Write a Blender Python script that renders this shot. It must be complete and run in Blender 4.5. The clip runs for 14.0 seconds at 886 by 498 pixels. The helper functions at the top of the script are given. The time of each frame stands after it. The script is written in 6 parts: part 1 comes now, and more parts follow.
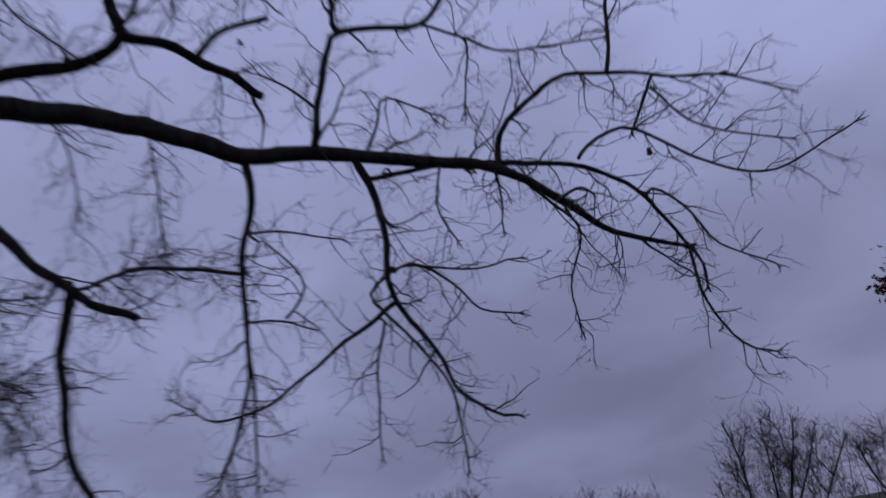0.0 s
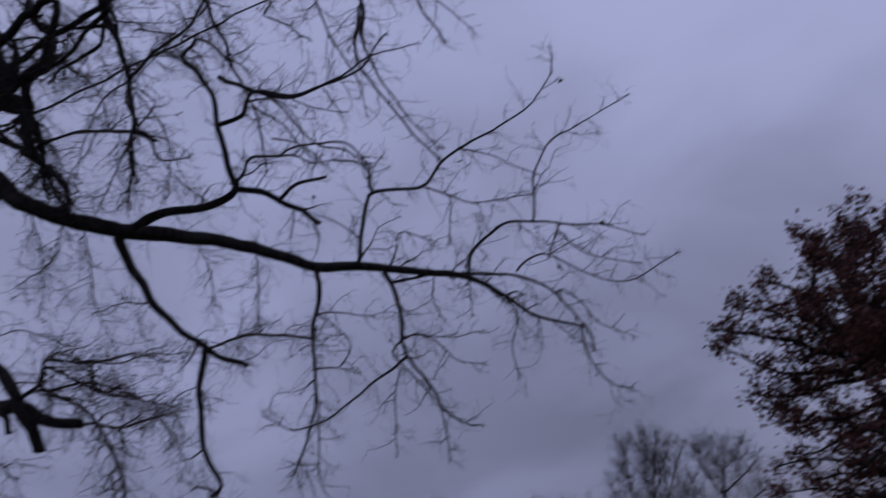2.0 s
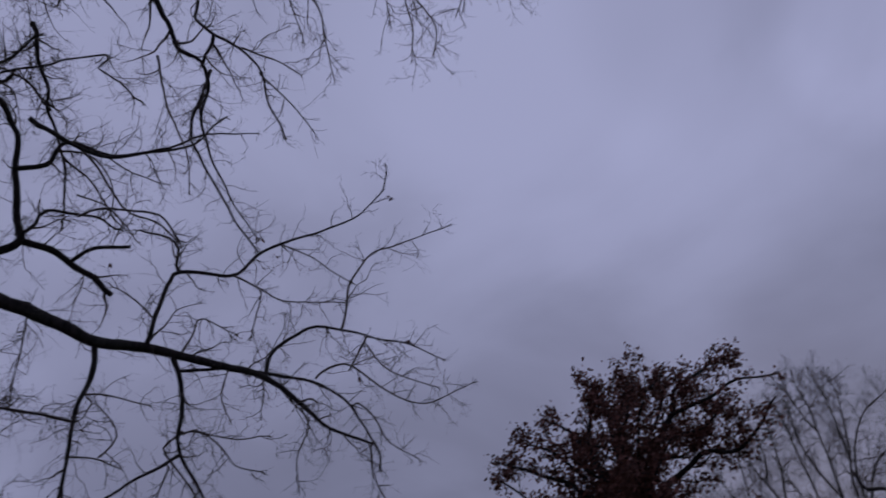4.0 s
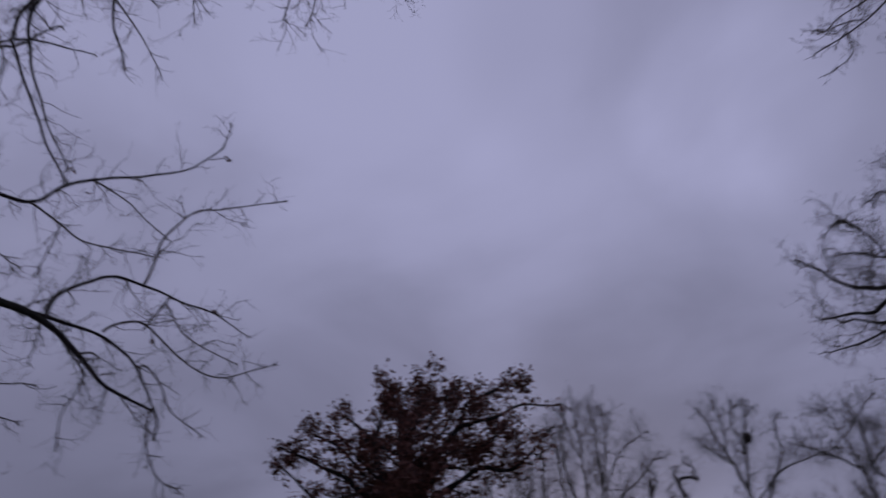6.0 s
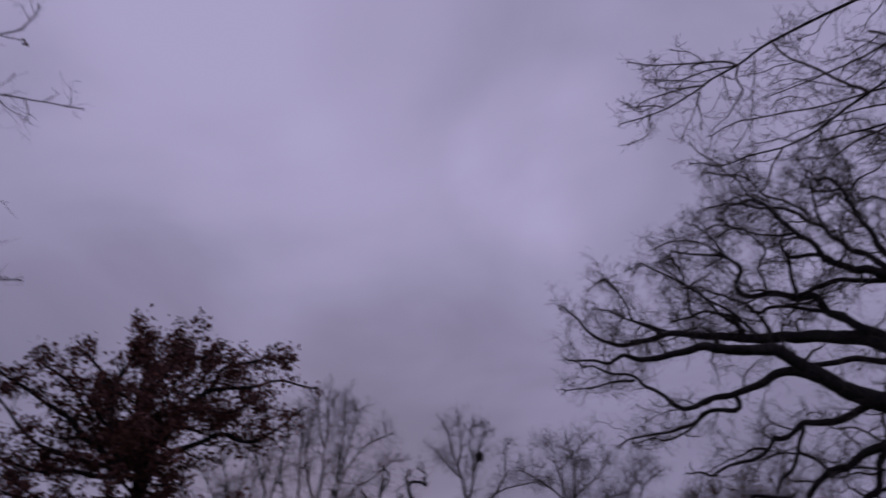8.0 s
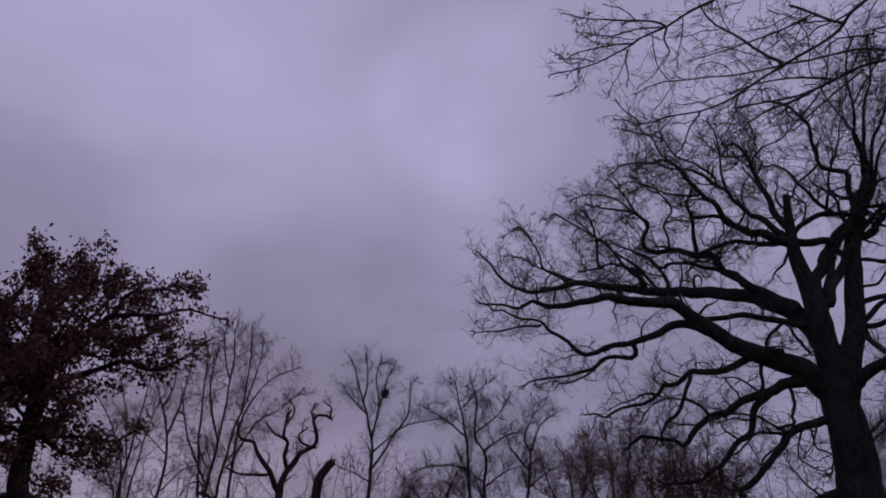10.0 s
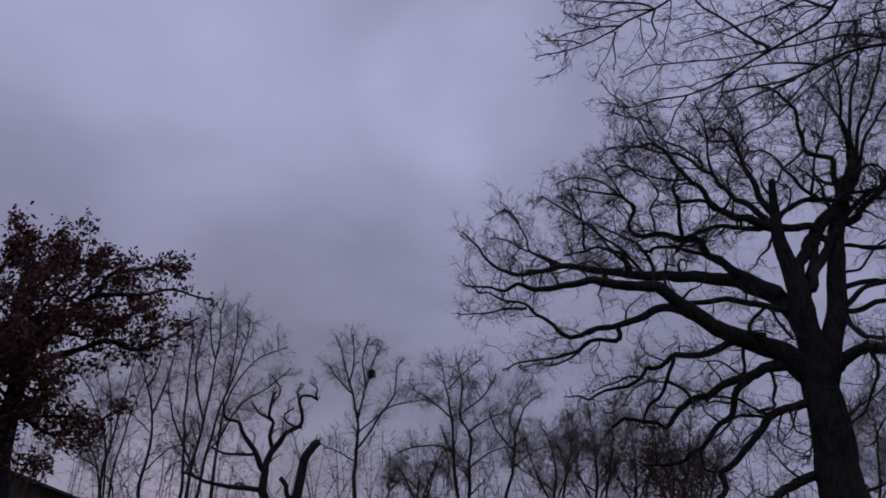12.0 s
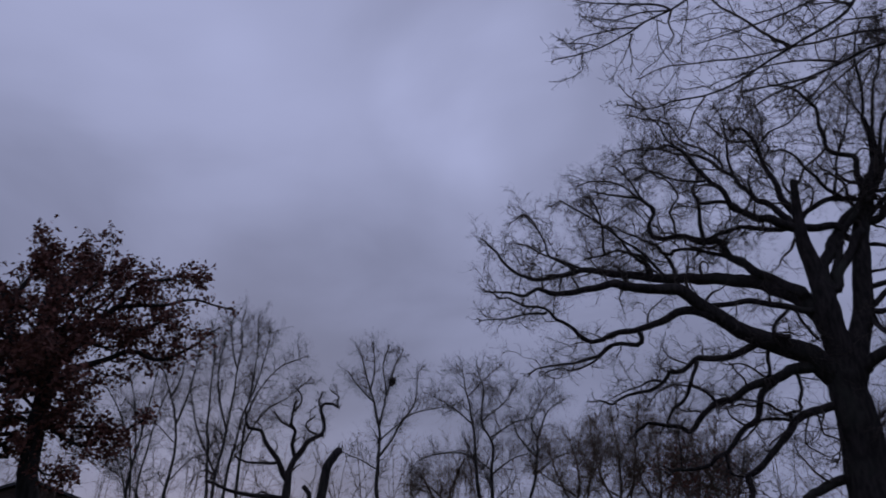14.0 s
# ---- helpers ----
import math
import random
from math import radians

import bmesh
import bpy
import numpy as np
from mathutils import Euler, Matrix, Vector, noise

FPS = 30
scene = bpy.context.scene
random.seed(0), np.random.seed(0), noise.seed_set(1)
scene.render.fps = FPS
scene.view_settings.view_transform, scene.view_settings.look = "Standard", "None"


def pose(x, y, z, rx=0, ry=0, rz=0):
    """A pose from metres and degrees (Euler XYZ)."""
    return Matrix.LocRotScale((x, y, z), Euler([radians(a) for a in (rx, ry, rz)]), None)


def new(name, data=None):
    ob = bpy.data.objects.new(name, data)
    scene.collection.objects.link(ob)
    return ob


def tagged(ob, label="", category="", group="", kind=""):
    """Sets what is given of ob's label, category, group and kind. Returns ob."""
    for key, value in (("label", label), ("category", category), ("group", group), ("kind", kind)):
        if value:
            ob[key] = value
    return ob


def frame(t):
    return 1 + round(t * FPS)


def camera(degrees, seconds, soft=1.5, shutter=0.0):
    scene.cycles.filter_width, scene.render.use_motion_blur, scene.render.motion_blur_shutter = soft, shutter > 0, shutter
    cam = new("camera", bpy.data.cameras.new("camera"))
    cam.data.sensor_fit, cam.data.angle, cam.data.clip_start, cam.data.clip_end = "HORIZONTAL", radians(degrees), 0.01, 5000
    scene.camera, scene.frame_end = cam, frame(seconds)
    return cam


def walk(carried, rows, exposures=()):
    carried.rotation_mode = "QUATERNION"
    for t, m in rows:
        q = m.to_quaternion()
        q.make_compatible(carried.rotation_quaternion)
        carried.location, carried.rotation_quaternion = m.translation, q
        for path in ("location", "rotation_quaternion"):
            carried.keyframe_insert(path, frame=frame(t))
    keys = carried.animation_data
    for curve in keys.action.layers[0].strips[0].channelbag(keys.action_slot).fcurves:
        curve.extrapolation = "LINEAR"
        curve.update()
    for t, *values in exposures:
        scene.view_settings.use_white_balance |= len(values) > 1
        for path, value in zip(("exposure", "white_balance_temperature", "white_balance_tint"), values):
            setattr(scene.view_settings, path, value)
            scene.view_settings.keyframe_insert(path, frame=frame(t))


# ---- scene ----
# ---------------------------------------------------------------- camera
cam = camera(64.50, 14.0, soft=1.75, shutter=0.95)
walk(cam, [
    (0.0, pose(-5.166, 2.785, 3.189, 114.73, 9.70, 69.52)),
    (0.5, pose(-3.628, 1.665, 2.502, 115.98, 10.63, 70.18)),
    (1.0, pose(-1.283, 0.528, 1.865, 115.38, 9.78, 69.60)),
    (1.5, pose(0.013, -0.088, 1.591, 115.59, 9.65, 69.19)),
    (2.0, pose(0.002, -0.023, 1.603, 117.00, 10.21, 66.81)),
    (2.5, pose(-0.029, -0.010, 1.658, 118.62, 10.68, 60.52)),
    (2.7, pose(-0.058, 0.006, 1.616, 119.98, 9.87, 58.23)),
    (4.8, pose(0.007, -0.022, 1.576, 123.03, 8.60, 43.70)),
    (5.0, pose(0.028, 0.008, 1.585, 122.54, 8.16, 41.95)),
    (5.5, pose(0.019, -0.049, 1.798, 120.30, 7.05, 36.21)),
    (6.0, pose(0.028, 0.007, 1.807, 119.27, 5.57, 30.23)),
    (6.5, pose(-0.035, -0.039, 1.743, 118.79, 4.57, 25.07)),
    (7.0, pose(-0.045, -0.103, 1.666, 118.41, 3.30, 19.28)),
    (7.5, pose(-0.001, -0.023, 1.632, 118.02, 1.33, 13.79)),
    (8.0, pose(0.047, 0.011, 1.604, 117.64, -0.05, 8.73)),
    (8.5, pose(-0.002, -0.008, 1.593, 116.57, -0.31, 4.56)),
    (9.0, pose(0.006, -0.003, 1.604, 114.50, -0.47, 1.61)),
    (9.2, pose(-0.070, -0.045, 1.554, 114.10, -0.32, 1.35)),
    (11.5, pose(0.000, 0.013, 1.591, 111.45, -0.79, -0.02)),
    (12.0, pose(0.003, 0.003, 1.592, 111.37, -0.52, -0.18)),
    (12.5, pose(0.002, 0.004, 1.597, 111.42, -0.01, 0.00)),
    (13.0, pose(-0.003, 0.013, 1.596, 111.46, -0.24, 0.02)),
    (13.5, pose(-0.002, 0.013, 1.576, 111.62, 0.32, 0.57)),
    (14.0, pose(-0.009, 0.013, 1.581, 111.91, -0.18, 1.56)),
], exposures=[
    (0.0, 0.04, 6000, 12), (1.5, 0.0, 6100, 10), (5.0, -0.20, 6500, 10), (6.5, -0.16, 6600, 17), (9.2, -0.06, 7000, 29),
    (11.5, 0.0, 6650, 14), (12.5, -0.03, 6500, 10), (14.0, 0.0, 6300, 7)])

# ---------------------------------------------------------------- sky and light
SUN_HIGH, SUN_TURN = radians(9), radians(-20)


CLOUDS = ((-27, 41, 15, 1.08), (2.0, 34.0, 6.5, 1.22), (-15, 33, 7, 1.05), (-8, 43, 9, 0.90), (-17, 21, 11, 0.93),
          (-6, 15, 12, 0.93), (-43, 16, 14, 0.86), (12, 32, 7, 0.87), (-60, 8, 14, 0.88))


def build_sky():
    w = bpy.data.worlds.new("dusk_sky")
    scene.world = w
    w.use_nodes = True
    nt = w.node_tree
    n, l = nt.nodes, nt.links
    n.clear()
    out = n.new("ShaderNodeOutputWorld")
    bg = n.new("ShaderNodeBackground")
    sky = n.new("ShaderNodeTexSky")
    sky.sky_type = 'NISHITA'
    sky.sun_disc = False
    sky.sun_elevation, sky.sun_rotation = SUN_HIGH, SUN_TURN
    co = n.new("ShaderNodeTexCoord")
    sep = n.new("ShaderNodeSeparateXYZ")
    l.new(co.outputs["Generated"], sep.inputs[0])
    # cloud deck: the direction is spread on a flat layer, so that clouds crowd towards the horizon
    add = n.new("ShaderNodeMath")
    add.operation = 'ADD'
    add.inputs[1].default_value = 0.28
    l.new(sep.outputs["Z"], add.inputs[0])
    div = n.new("ShaderNodeVectorMath")
    div.operation = 'DIVIDE'
    comb = n.new("ShaderNodeCombineXYZ")
    for i in range(3):
        l.new(add.outputs[0], comb.inputs[i])
    l.new(co.outputs["Generated"], div.inputs[0])
    l.new(comb.outputs[0], div.inputs[1])
    big = n.new("ShaderNodeTexNoise")
    big.inputs["Scale"].default_value = 1.7
    big.inputs["Detail"].default_value = 5.0
    big.inputs["Roughness"].default_value = 0.47
    big.inputs["Distortion"].default_value = 0.35
    mp = n.new("ShaderNodeMapping")
    mp.inputs["Location"].default_value = (0.4, 1.3, 0.2)
    l.new(div.outputs[0], mp.inputs[0])
    l.new(mp.outputs[0], big.inputs["Vector"])
    ramp = n.new("ShaderNodeValToRGB")
    ramp.color_ramp.interpolation = 'EASE'
    e = ramp.color_ramp.elements
    e[0].position, e[0].color = 0.33, (0.262, 0.272, 0.417, 1)
    e[1].position, e[1].color = 0.68, (0.342, 0.356, 0.546, 1)
    l.new(big.outputs["Fac"], ramp.inputs[0])
    # the deck is thicker, so darker, low over the horizon
    low = n.new("ShaderNodeMapRange")
    low.interpolation_type = 'SMOOTHSTEP'
    low.inputs["From Min"].default_value = 0.05
    low.inputs["From Max"].default_value = 0.55
    low.inputs["To Min"].default_value = 0.72
    low.inputs["To Max"].default_value = 1.03
    l.new(sep.outputs["Z"], low.inputs["Value"])
    mul = n.new("ShaderNodeVectorMath")
    mul.operation = 'SCALE'
    l.new(ramp.outputs[0], mul.inputs[0])
    l.new(low.outputs[0], mul.inputs["Scale"])
    # broad thin and thick places of the deck: bearing, height, width in degrees, and how much light they let through
    last = mul.outputs[0]
    for bearing, high, wide, gain in CLOUDS:
        a, h = radians(bearing), radians(high)
        dot = n.new("ShaderNodeVectorMath")
        dot.operation = 'DOT_PRODUCT'
        l.new(co.outputs["Generated"], dot.inputs[0])
        dot.inputs[1].default_value = (math.sin(a) * math.cos(h), math.cos(a) * math.cos(h), math.sin(h))
        wob = n.new("ShaderNodeMath")
        wob.operation = 'MULTIPLY_ADD'
        wob.inputs[1].default_value = 0.30 * (1 - math.cos(radians(wide)))
        l.new(big.outputs["Fac"], wob.inputs[0])
        l.new(dot.outputs["Value"], wob.inputs[2])
        ran = n.new("ShaderNodeMapRange")
        ran.interpolation_type = 'SMOOTHERSTEP'
        ran.inputs["From Min"].default_value = math.cos(radians(wide * 1.5))
        ran.inputs["From Max"].default_value = 1.0
        ran.inputs["To Min"].default_value, ran.inputs["To Max"].default_value = 1.0, gain
        l.new(wob.outputs[0], ran.inputs["Value"])
        step = n.new("ShaderNodeVectorMath")
        step.operation = 'SCALE'
        l.new(last, step.inputs[0])
        l.new(ran.outputs[0], step.inputs["Scale"])
        last = step.outputs[0]
    sk = n.new("ShaderNodeVectorMath")
    sk.operation = 'SCALE'
    sk.inputs["Scale"].default_value = 0.06
    l.new(sky.outputs[0], sk.inputs[0])
    mix = n.new("ShaderNodeMix")
    mix.data_type = 'RGBA'
    mix.inputs["Factor"].default_value = 0.985
    l.new(sk.outputs[0], mix.inputs["A"])
    l.new(last, mix.inputs["B"])
    l.new(mix.outputs["Result"], bg.inputs["Color"])
    bg.inputs["Strength"].default_value = 1.0
    l.new(bg.outputs[0], out.inputs[0])


build_sky()
sun = new("sun", bpy.data.lights.new("sun", 'SUN'))
sun.data.energy, sun.data.angle, sun.data.color = 0.12, radians(25), (1.0, 0.93, 0.88)
sun.rotation_euler = (radians(90) - SUN_HIGH, 0, SUN_TURN + radians(180))


# ---------------------------------------------------------------- materials
def surface(name, dark, light, scale, rough=0.9, bump=0.4, stretch=(1, 1, 1), patch=None, vary=0.0):
    """A rough natural surface: two colours broken up at a coarse and a fine scale, with relief."""
    m = bpy.data.materials.new(name)
    m.use_nodes = True
    nt = m.node_tree
    n, l = nt.nodes, nt.links
    b = n["Principled BSDF"]
    b.inputs["Roughness"].default_value = rough
    b.inputs["Specular IOR Level"].default_value = 0.25
    co = n.new("ShaderNodeTexCoord")
    mp = n.new("ShaderNodeMapping")
    mp.inputs["Scale"].default_value = stretch
    l.new(co.outputs["Object"], mp.inputs[0])
    fine = n.new("ShaderNodeTexNoise")
    fine.inputs["Scale"].default_value = scale
    fine.inputs["Detail"].default_value = 6
    l.new(mp.outputs[0], fine.inputs["Vector"])
    coarse = n.new("ShaderNodeTexNoise")
    coarse.inputs["Scale"].default_value = scale * 0.09
    coarse.inputs["Detail"].default_value = 3
    l.new(co.outputs["Object"], coarse.inputs["Vector"])
    ramp = n.new("ShaderNodeValToRGB")
    e = ramp.color_ramp.elements
    e[0].position, e[0].color = 0.35, (*dark, 1)
    e[1].position, e[1].color = 0.68, (*light, 1)
    l.new(fine.outputs["Fac"], ramp.inputs[0])
    mix = n.new("ShaderNodeMix")
    mix.data_type = 'RGBA'
    spot = n.new("ShaderNodeMapRange")
    spot.inputs["From Min"].default_value, spot.inputs["From Max"].default_value = 0.52, 0.70
    spot.inputs["To Max"].default_value = 0.7
    l.new(coarse.outputs["Fac"], spot.inputs["Value"])
    l.new(spot.outputs[0], mix.inputs["Factor"])
    l.new(ramp.outputs[0], mix.inputs["A"])
    mix.inputs["B"].default_value = (*(patch or light), 1)
    last = mix.outputs["Result"]
    if vary:
        geo = n.new("ShaderNodeNewGeometry")
        rng = n.new("ShaderNodeMapRange")
        rng.inputs["To Min"].default_value, rng.inputs["To Max"].default_value = 1 - vary, 1 + vary
        l.new(geo.outputs["Random Per Island"], rng.inputs["Value"])
        sc = n.new("ShaderNodeVectorMath")
        sc.operation = 'SCALE'
        l.new(last, sc.inputs[0])
        l.new(rng.outputs[0], sc.inputs["Scale"])
        last = sc.outputs[0]
    l.new(last, b.inputs["Base Color"])
    bp = n.new("ShaderNodeBump")
    bp.inputs["Strength"].default_value = bump
    bp.inputs["Distance"].default_value = 0.03
    l.new(fine.outputs["Fac"], bp.inputs["Height"])
    l.new(bp.outputs[0], b.inputs["Normal"])
    return m


BARK = surface("oak_bark", (0.012, 0.010, 0.010), (0.038, 0.032, 0.031), 14, bump=0.9, stretch=(1, 1, 0.25), patch=(0.036, 0.038, 0.031))
TWIG = surface("twig_bark", (0.03, 0.024, 0.022), (0.075, 0.06, 0.054), 30, bump=0.2)
GREY_BARK = surface("grey_bark", (0.03, 0.027, 0.025), (0.085, 0.078, 0.074), 16, bump=0.6, stretch=(1, 1, 0.3), patch=(0.10, 0.11, 0.08))
GREY_TWIG = surface("grey_twig", (0.038, 0.033, 0.032), (0.09, 0.078, 0.074), 30, bump=0.2)
THICKET_TWIG = surface("brown_twig", (0.07, 0.05, 0.038), (0.14, 0.10, 0.075), 30, bump=0.2)
RUSSET_LEAF = surface("withered_oak_leaf", (0.07, 0.03, 0.024), (0.16, 0.066, 0.05), 22, rough=0.75, bump=0.2, vary=0.45)
EVERGREEN = surface("evergreen_leaf", (0.03, 0.036, 0.018), (0.07, 0.075, 0.04), 20, rough=0.6, bump=0.2, vary=0.3)
GRASS = surface("winter_grass", (0.025, 0.035, 0.012), (0.07, 0.08, 0.03), 7, bump=0.6, patch=(0.075, 0.06, 0.032))
ROOF_FELT = surface("roof_slate", (0.025, 0.025, 0.028), (0.06, 0.06, 0.065), 9, rough=0.7)
PLASTER = surface("brown_brick_wall", (0.05, 0.035, 0.03), (0.10, 0.07, 0.06), 12)


# ---------------------------------------------------------------- mesh tools
def smooth(points, step):
    """A soft curve (Catmull-Rom) through the points, sampled about every step metres."""
    p = np.array(points, float)
    p = np.vstack((2 * p[0] - p[1], p, 2 * p[-1] - p[-2]))
    out = []
    for i in range(1, len(p) - 2):
        a, b, c, d = p[i - 1:i + 3]
        k = max(2, int(np.linalg.norm(c - b) / step) + 1)
        s = np.linspace(0, 1, k, endpoint=False)[:, None]
        out.append(0.5 * (2 * b + (c - a) * s + (2 * a - 5 * b + 4 * c - d) * s * s + (3 * b - a - 3 * c + d) * s ** 3))
    out.append(p[-2][None])
    return np.vstack(out)


class Tubes:
    """Gathers tapered tubes into the arrays of one mesh."""

    def __init__(self):
        self.v, self.f, self.n = [], [], 0

    def add(self, path, radii, sides, blunt=False):
        m = len(path)
        tan = np.gradient(path, axis=0)
        tan /= np.linalg.norm(tan, axis=1)[:, None] + 1e-9
        mean = tan.mean(0)
        ref = np.eye(3)[int(np.argmin(np.abs(mean)))]
        if sides < 5:
            u = np.cross(tan, ref)
            u /= np.linalg.norm(u, axis=1)[:, None] + 1e-9
        else:
            # the section is carried along the curve without twist
            u = np.empty_like(tan)
            c = np.cross(tan[0], ref)
            for k in range(m):
                c = c - tan[k] * np.dot(c, tan[k])
                c = c / (np.linalg.norm(c) + 1e-9)
                u[k] = c
        w = np.cross(tan, u)
        a = np.arange(sides) * 2 * math.pi / sides
        ring = path[:, None] + (u[:, None] * np.cos(a)[None, :, None] + w[:, None] * np.sin(a)[None, :, None]) * np.asarray(radii).reshape(m, -1, 1)
        i = self.n + np.arange(m - 1)[:, None] * sides + np.arange(sides)[None]
        j = self.n + np.arange(m - 1)[:, None] * sides + (np.arange(sides)[None] + 1) % sides
        self.f.append(np.stack((i, j, j + sides, i + sides), -1).reshape(-1, 4))
        self.v.append(ring.reshape(-1, 3))
        self.n += m * sides
        if sides < 5:
            return
        # closed end
        self.v.append((path[-1] + tan[-1] * (0.3 if blunt else 1.0) * np.mean(radii[-1]))[None])
        k = self.n - sides + np.arange(sides)
        k2 = self.n - sides + (np.arange(sides) + 1) % sides
        self.f.append(np.stack((k, k2, np.full(sides, self.n), np.full(sides, self.n)), -1))
        self.n += 1

    def mesh(self, name):
        return quads(name, np.vstack(self.v), np.vstack(self.f))


def quads(name, v, f):
    """A mesh from arrays of vertices and four-cornered faces; a repeated last corner makes a triangle."""
    tri = f[:, 2] == f[:, 3]
    count = np.where(tri, 3, 4)
    loops = np.concatenate([r[:c] for r, c in ((f[~tri].ravel(), None), (f[tri][:, :3].ravel(), None))])
    count = np.concatenate((count[~tri], count[tri]))
    me = bpy.data.meshes.new(name)
    me.vertices.add(len(v))
    me.vertices.foreach_set("co", v.astype(np.float32).ravel())
    me.loops.add(len(loops))
    me.loops.foreach_set("vertex_index", loops.astype(np.int32))
    me.polygons.add(len(count))
    start = np.concatenate(([0], np.cumsum(count)[:-1]))
    me.polygons.foreach_set("loop_start", start.astype(np.int32))
    me.polygons.foreach_set("use_smooth", np.ones(len(count), bool))
    me.update(calc_edges=True)
    return me


def child(name, me, material, parent, label="", kind=""):
    """One mesh object as a part of a thing."""
    ob = new(name, me)
    if not me.materials:
        me.materials.append(material)
    ob.parent = parent
    return tagged(ob, label, kind=kind)


def part(name, bm, material, parent, label=""):
    me = bpy.data.meshes.new(name)
    bm.to_mesh(me)
    bm.free()
    return child(name, me, material, parent, label)


class Tree:
    """A tree at a place on the ground, turned by some degrees; its limbs are drawn as curves, its twigs grow from them."""

    def __init__(self, x, y, turn, seed=1, crook=0.16, step=0.17, taper=0.72):
        self.base = pose(x, y, 0, 0, 0, turn)
        self.rng = np.random.RandomState(seed)
        self.crook, self.taper = crook, taper
        self.trunks, self.limbs, self.drawn, self.step = [], [], 0, step
        self.tips = []

    def trunk(self, points, r0, r1):
        p = list(points)
        if p[0][2] > 0.3 and not self.trunks:
            p.insert(0, (p[0][0] * 0.8, p[0][1], -0.15))
        path = smooth(p, 0.22)
        path = path + self.wander(len(path), 0.02)
        s = np.linspace(0, 1, len(path))
        rad = r0 + (r1 - r0) * s
        if not self.trunks:
            rad = rad * (1 + 0.55 * np.exp(-np.maximum(path[:, 2], 0) / 0.55))
        self.trunks.append((path, rad))

    def limb(self, points, r0, r1, blunt=False, taper=None):
        if self.trunks or self.limbs and points[0][2] > 0:
            points = self.rooted(list(points))
        path = smooth(points, self.step)
        r = max(r0, 0.01)
        path[1:-1] += self.wander(len(path), (0.018 if r > 0.2 else min(0.036, 0.011 + r * 0.2)) * self.crook / 0.2)[1:-1]
        s = np.linspace(0, 1, len(path))
        rad = r0 + (r1 - r0) * s ** (taper or self.taper)
        self.limbs.append((path, rad, blunt))

    def rooted(self, points):
        """Lets a limb start inside the wood that it springs from."""
        p = np.array(points[0])
        best, where = 9.0, None
        for path, rad in self.trunks:
            d = np.linalg.norm(path - p, axis=1)
            k = int(np.argmin(d))
            if d[k] < min(best, 0.95):
                best, where = d[k], path[max(0, k - 1)]
        for path, rad, blunt in self.limbs:
            d = np.linalg.norm(path - p, axis=1)
            k = int(np.argmin(d))
            if d[k] < min(best, 0.35):
                best, where = d[k], path[k]
        if where is not None and best > 0.06:
            points.insert(0, tuple(where))
        return points

    def wander(self, n, size):
        w = self.rng.normal(0, 1, (n + 4, 3))
        w = (w[:-4] + 2 * w[1:-3] + 3 * w[2:-2] + 2 * w[3:-1] + w[4:]) / 4.4
        return w * size

    def sprout(self, start, way, length, radius, bits, droop):
        """A crooked twig: small straight runs that change direction at the nodes."""
        rng = self.rng
        p, d, pts = np.array(start), np.array(way, float), [np.array(start)]
        run = length / bits
        for i in range(bits):
            d = d + rng.normal(0, self.crook * 1.5, 3) + np.array((0, 0, droop))
            d /= np.linalg.norm(d) + 1e-9
            p = p + d * run * rng.uniform(0.75, 1.25)
            pts.append(p)
        pts = np.array(pts)
        return pts, np.linspace(radius, max(radius * 0.4, 0.0022), len(pts))

    def side(self, tangent, low, high):
        rng = self.rng
        r = rng.normal(0, 1, 3)
        r -= tangent * np.dot(r, tangent)
        r /= np.linalg.norm(r) + 1e-9
        a = radians(rng.uniform(low, high))
        return tangent * math.cos(a) + r * math.sin(a)

    def fork(self, spacing, reach, least=0.03, share=0.5, up=0.15, start=0.25, where=None, most=9.0):
        """Crooked side branches along the stouter limbs; they carry twigs of their own."""
        rng = self.rng
        fresh = []
        for path, rad, blunt in self.limbs + [(p, r, True) for p, r in self.trunks[1:]]:
            seg = np.linalg.norm(np.diff(path, axis=0), axis=1)
            at = np.concatenate(([0], np.cumsum(seg)))
            pos = at[-1] * start * rng.uniform(0.7, 1.2)
            while pos < at[-1]:
                i = min(int(np.searchsorted(at, pos)), len(path) - 2)
                pos += spacing * rng.uniform(0.5, 1.5)
                if not least < rad[i] < most or (where and not where(path[i])):
                    continue
                tan = path[i + 1] - path[i]
                tan /= np.linalg.norm(tan) + 1e-9
                way = self.side(tan, 35, 75) + np.array((0, 0, up))
                r = min(rad[i] * share * rng.uniform(0.7, 1.1), 0.07)
                n = reach * rng.uniform(0.45, 1.1) * min(1.3, 0.6 + r * 14)
                bits = max(5, int(n / 0.2))
                q, _ = self.sprout(path[i], way, n, r, bits, up * 0.25)
                q = smooth(q, 0.22)
                fresh.append((q, r + (0.006 - r) * np.linspace(0, 1, len(q)) ** 0.8, False))
        self.drawn = self.drawn or len(self.limbs)
        self.limbs += fresh

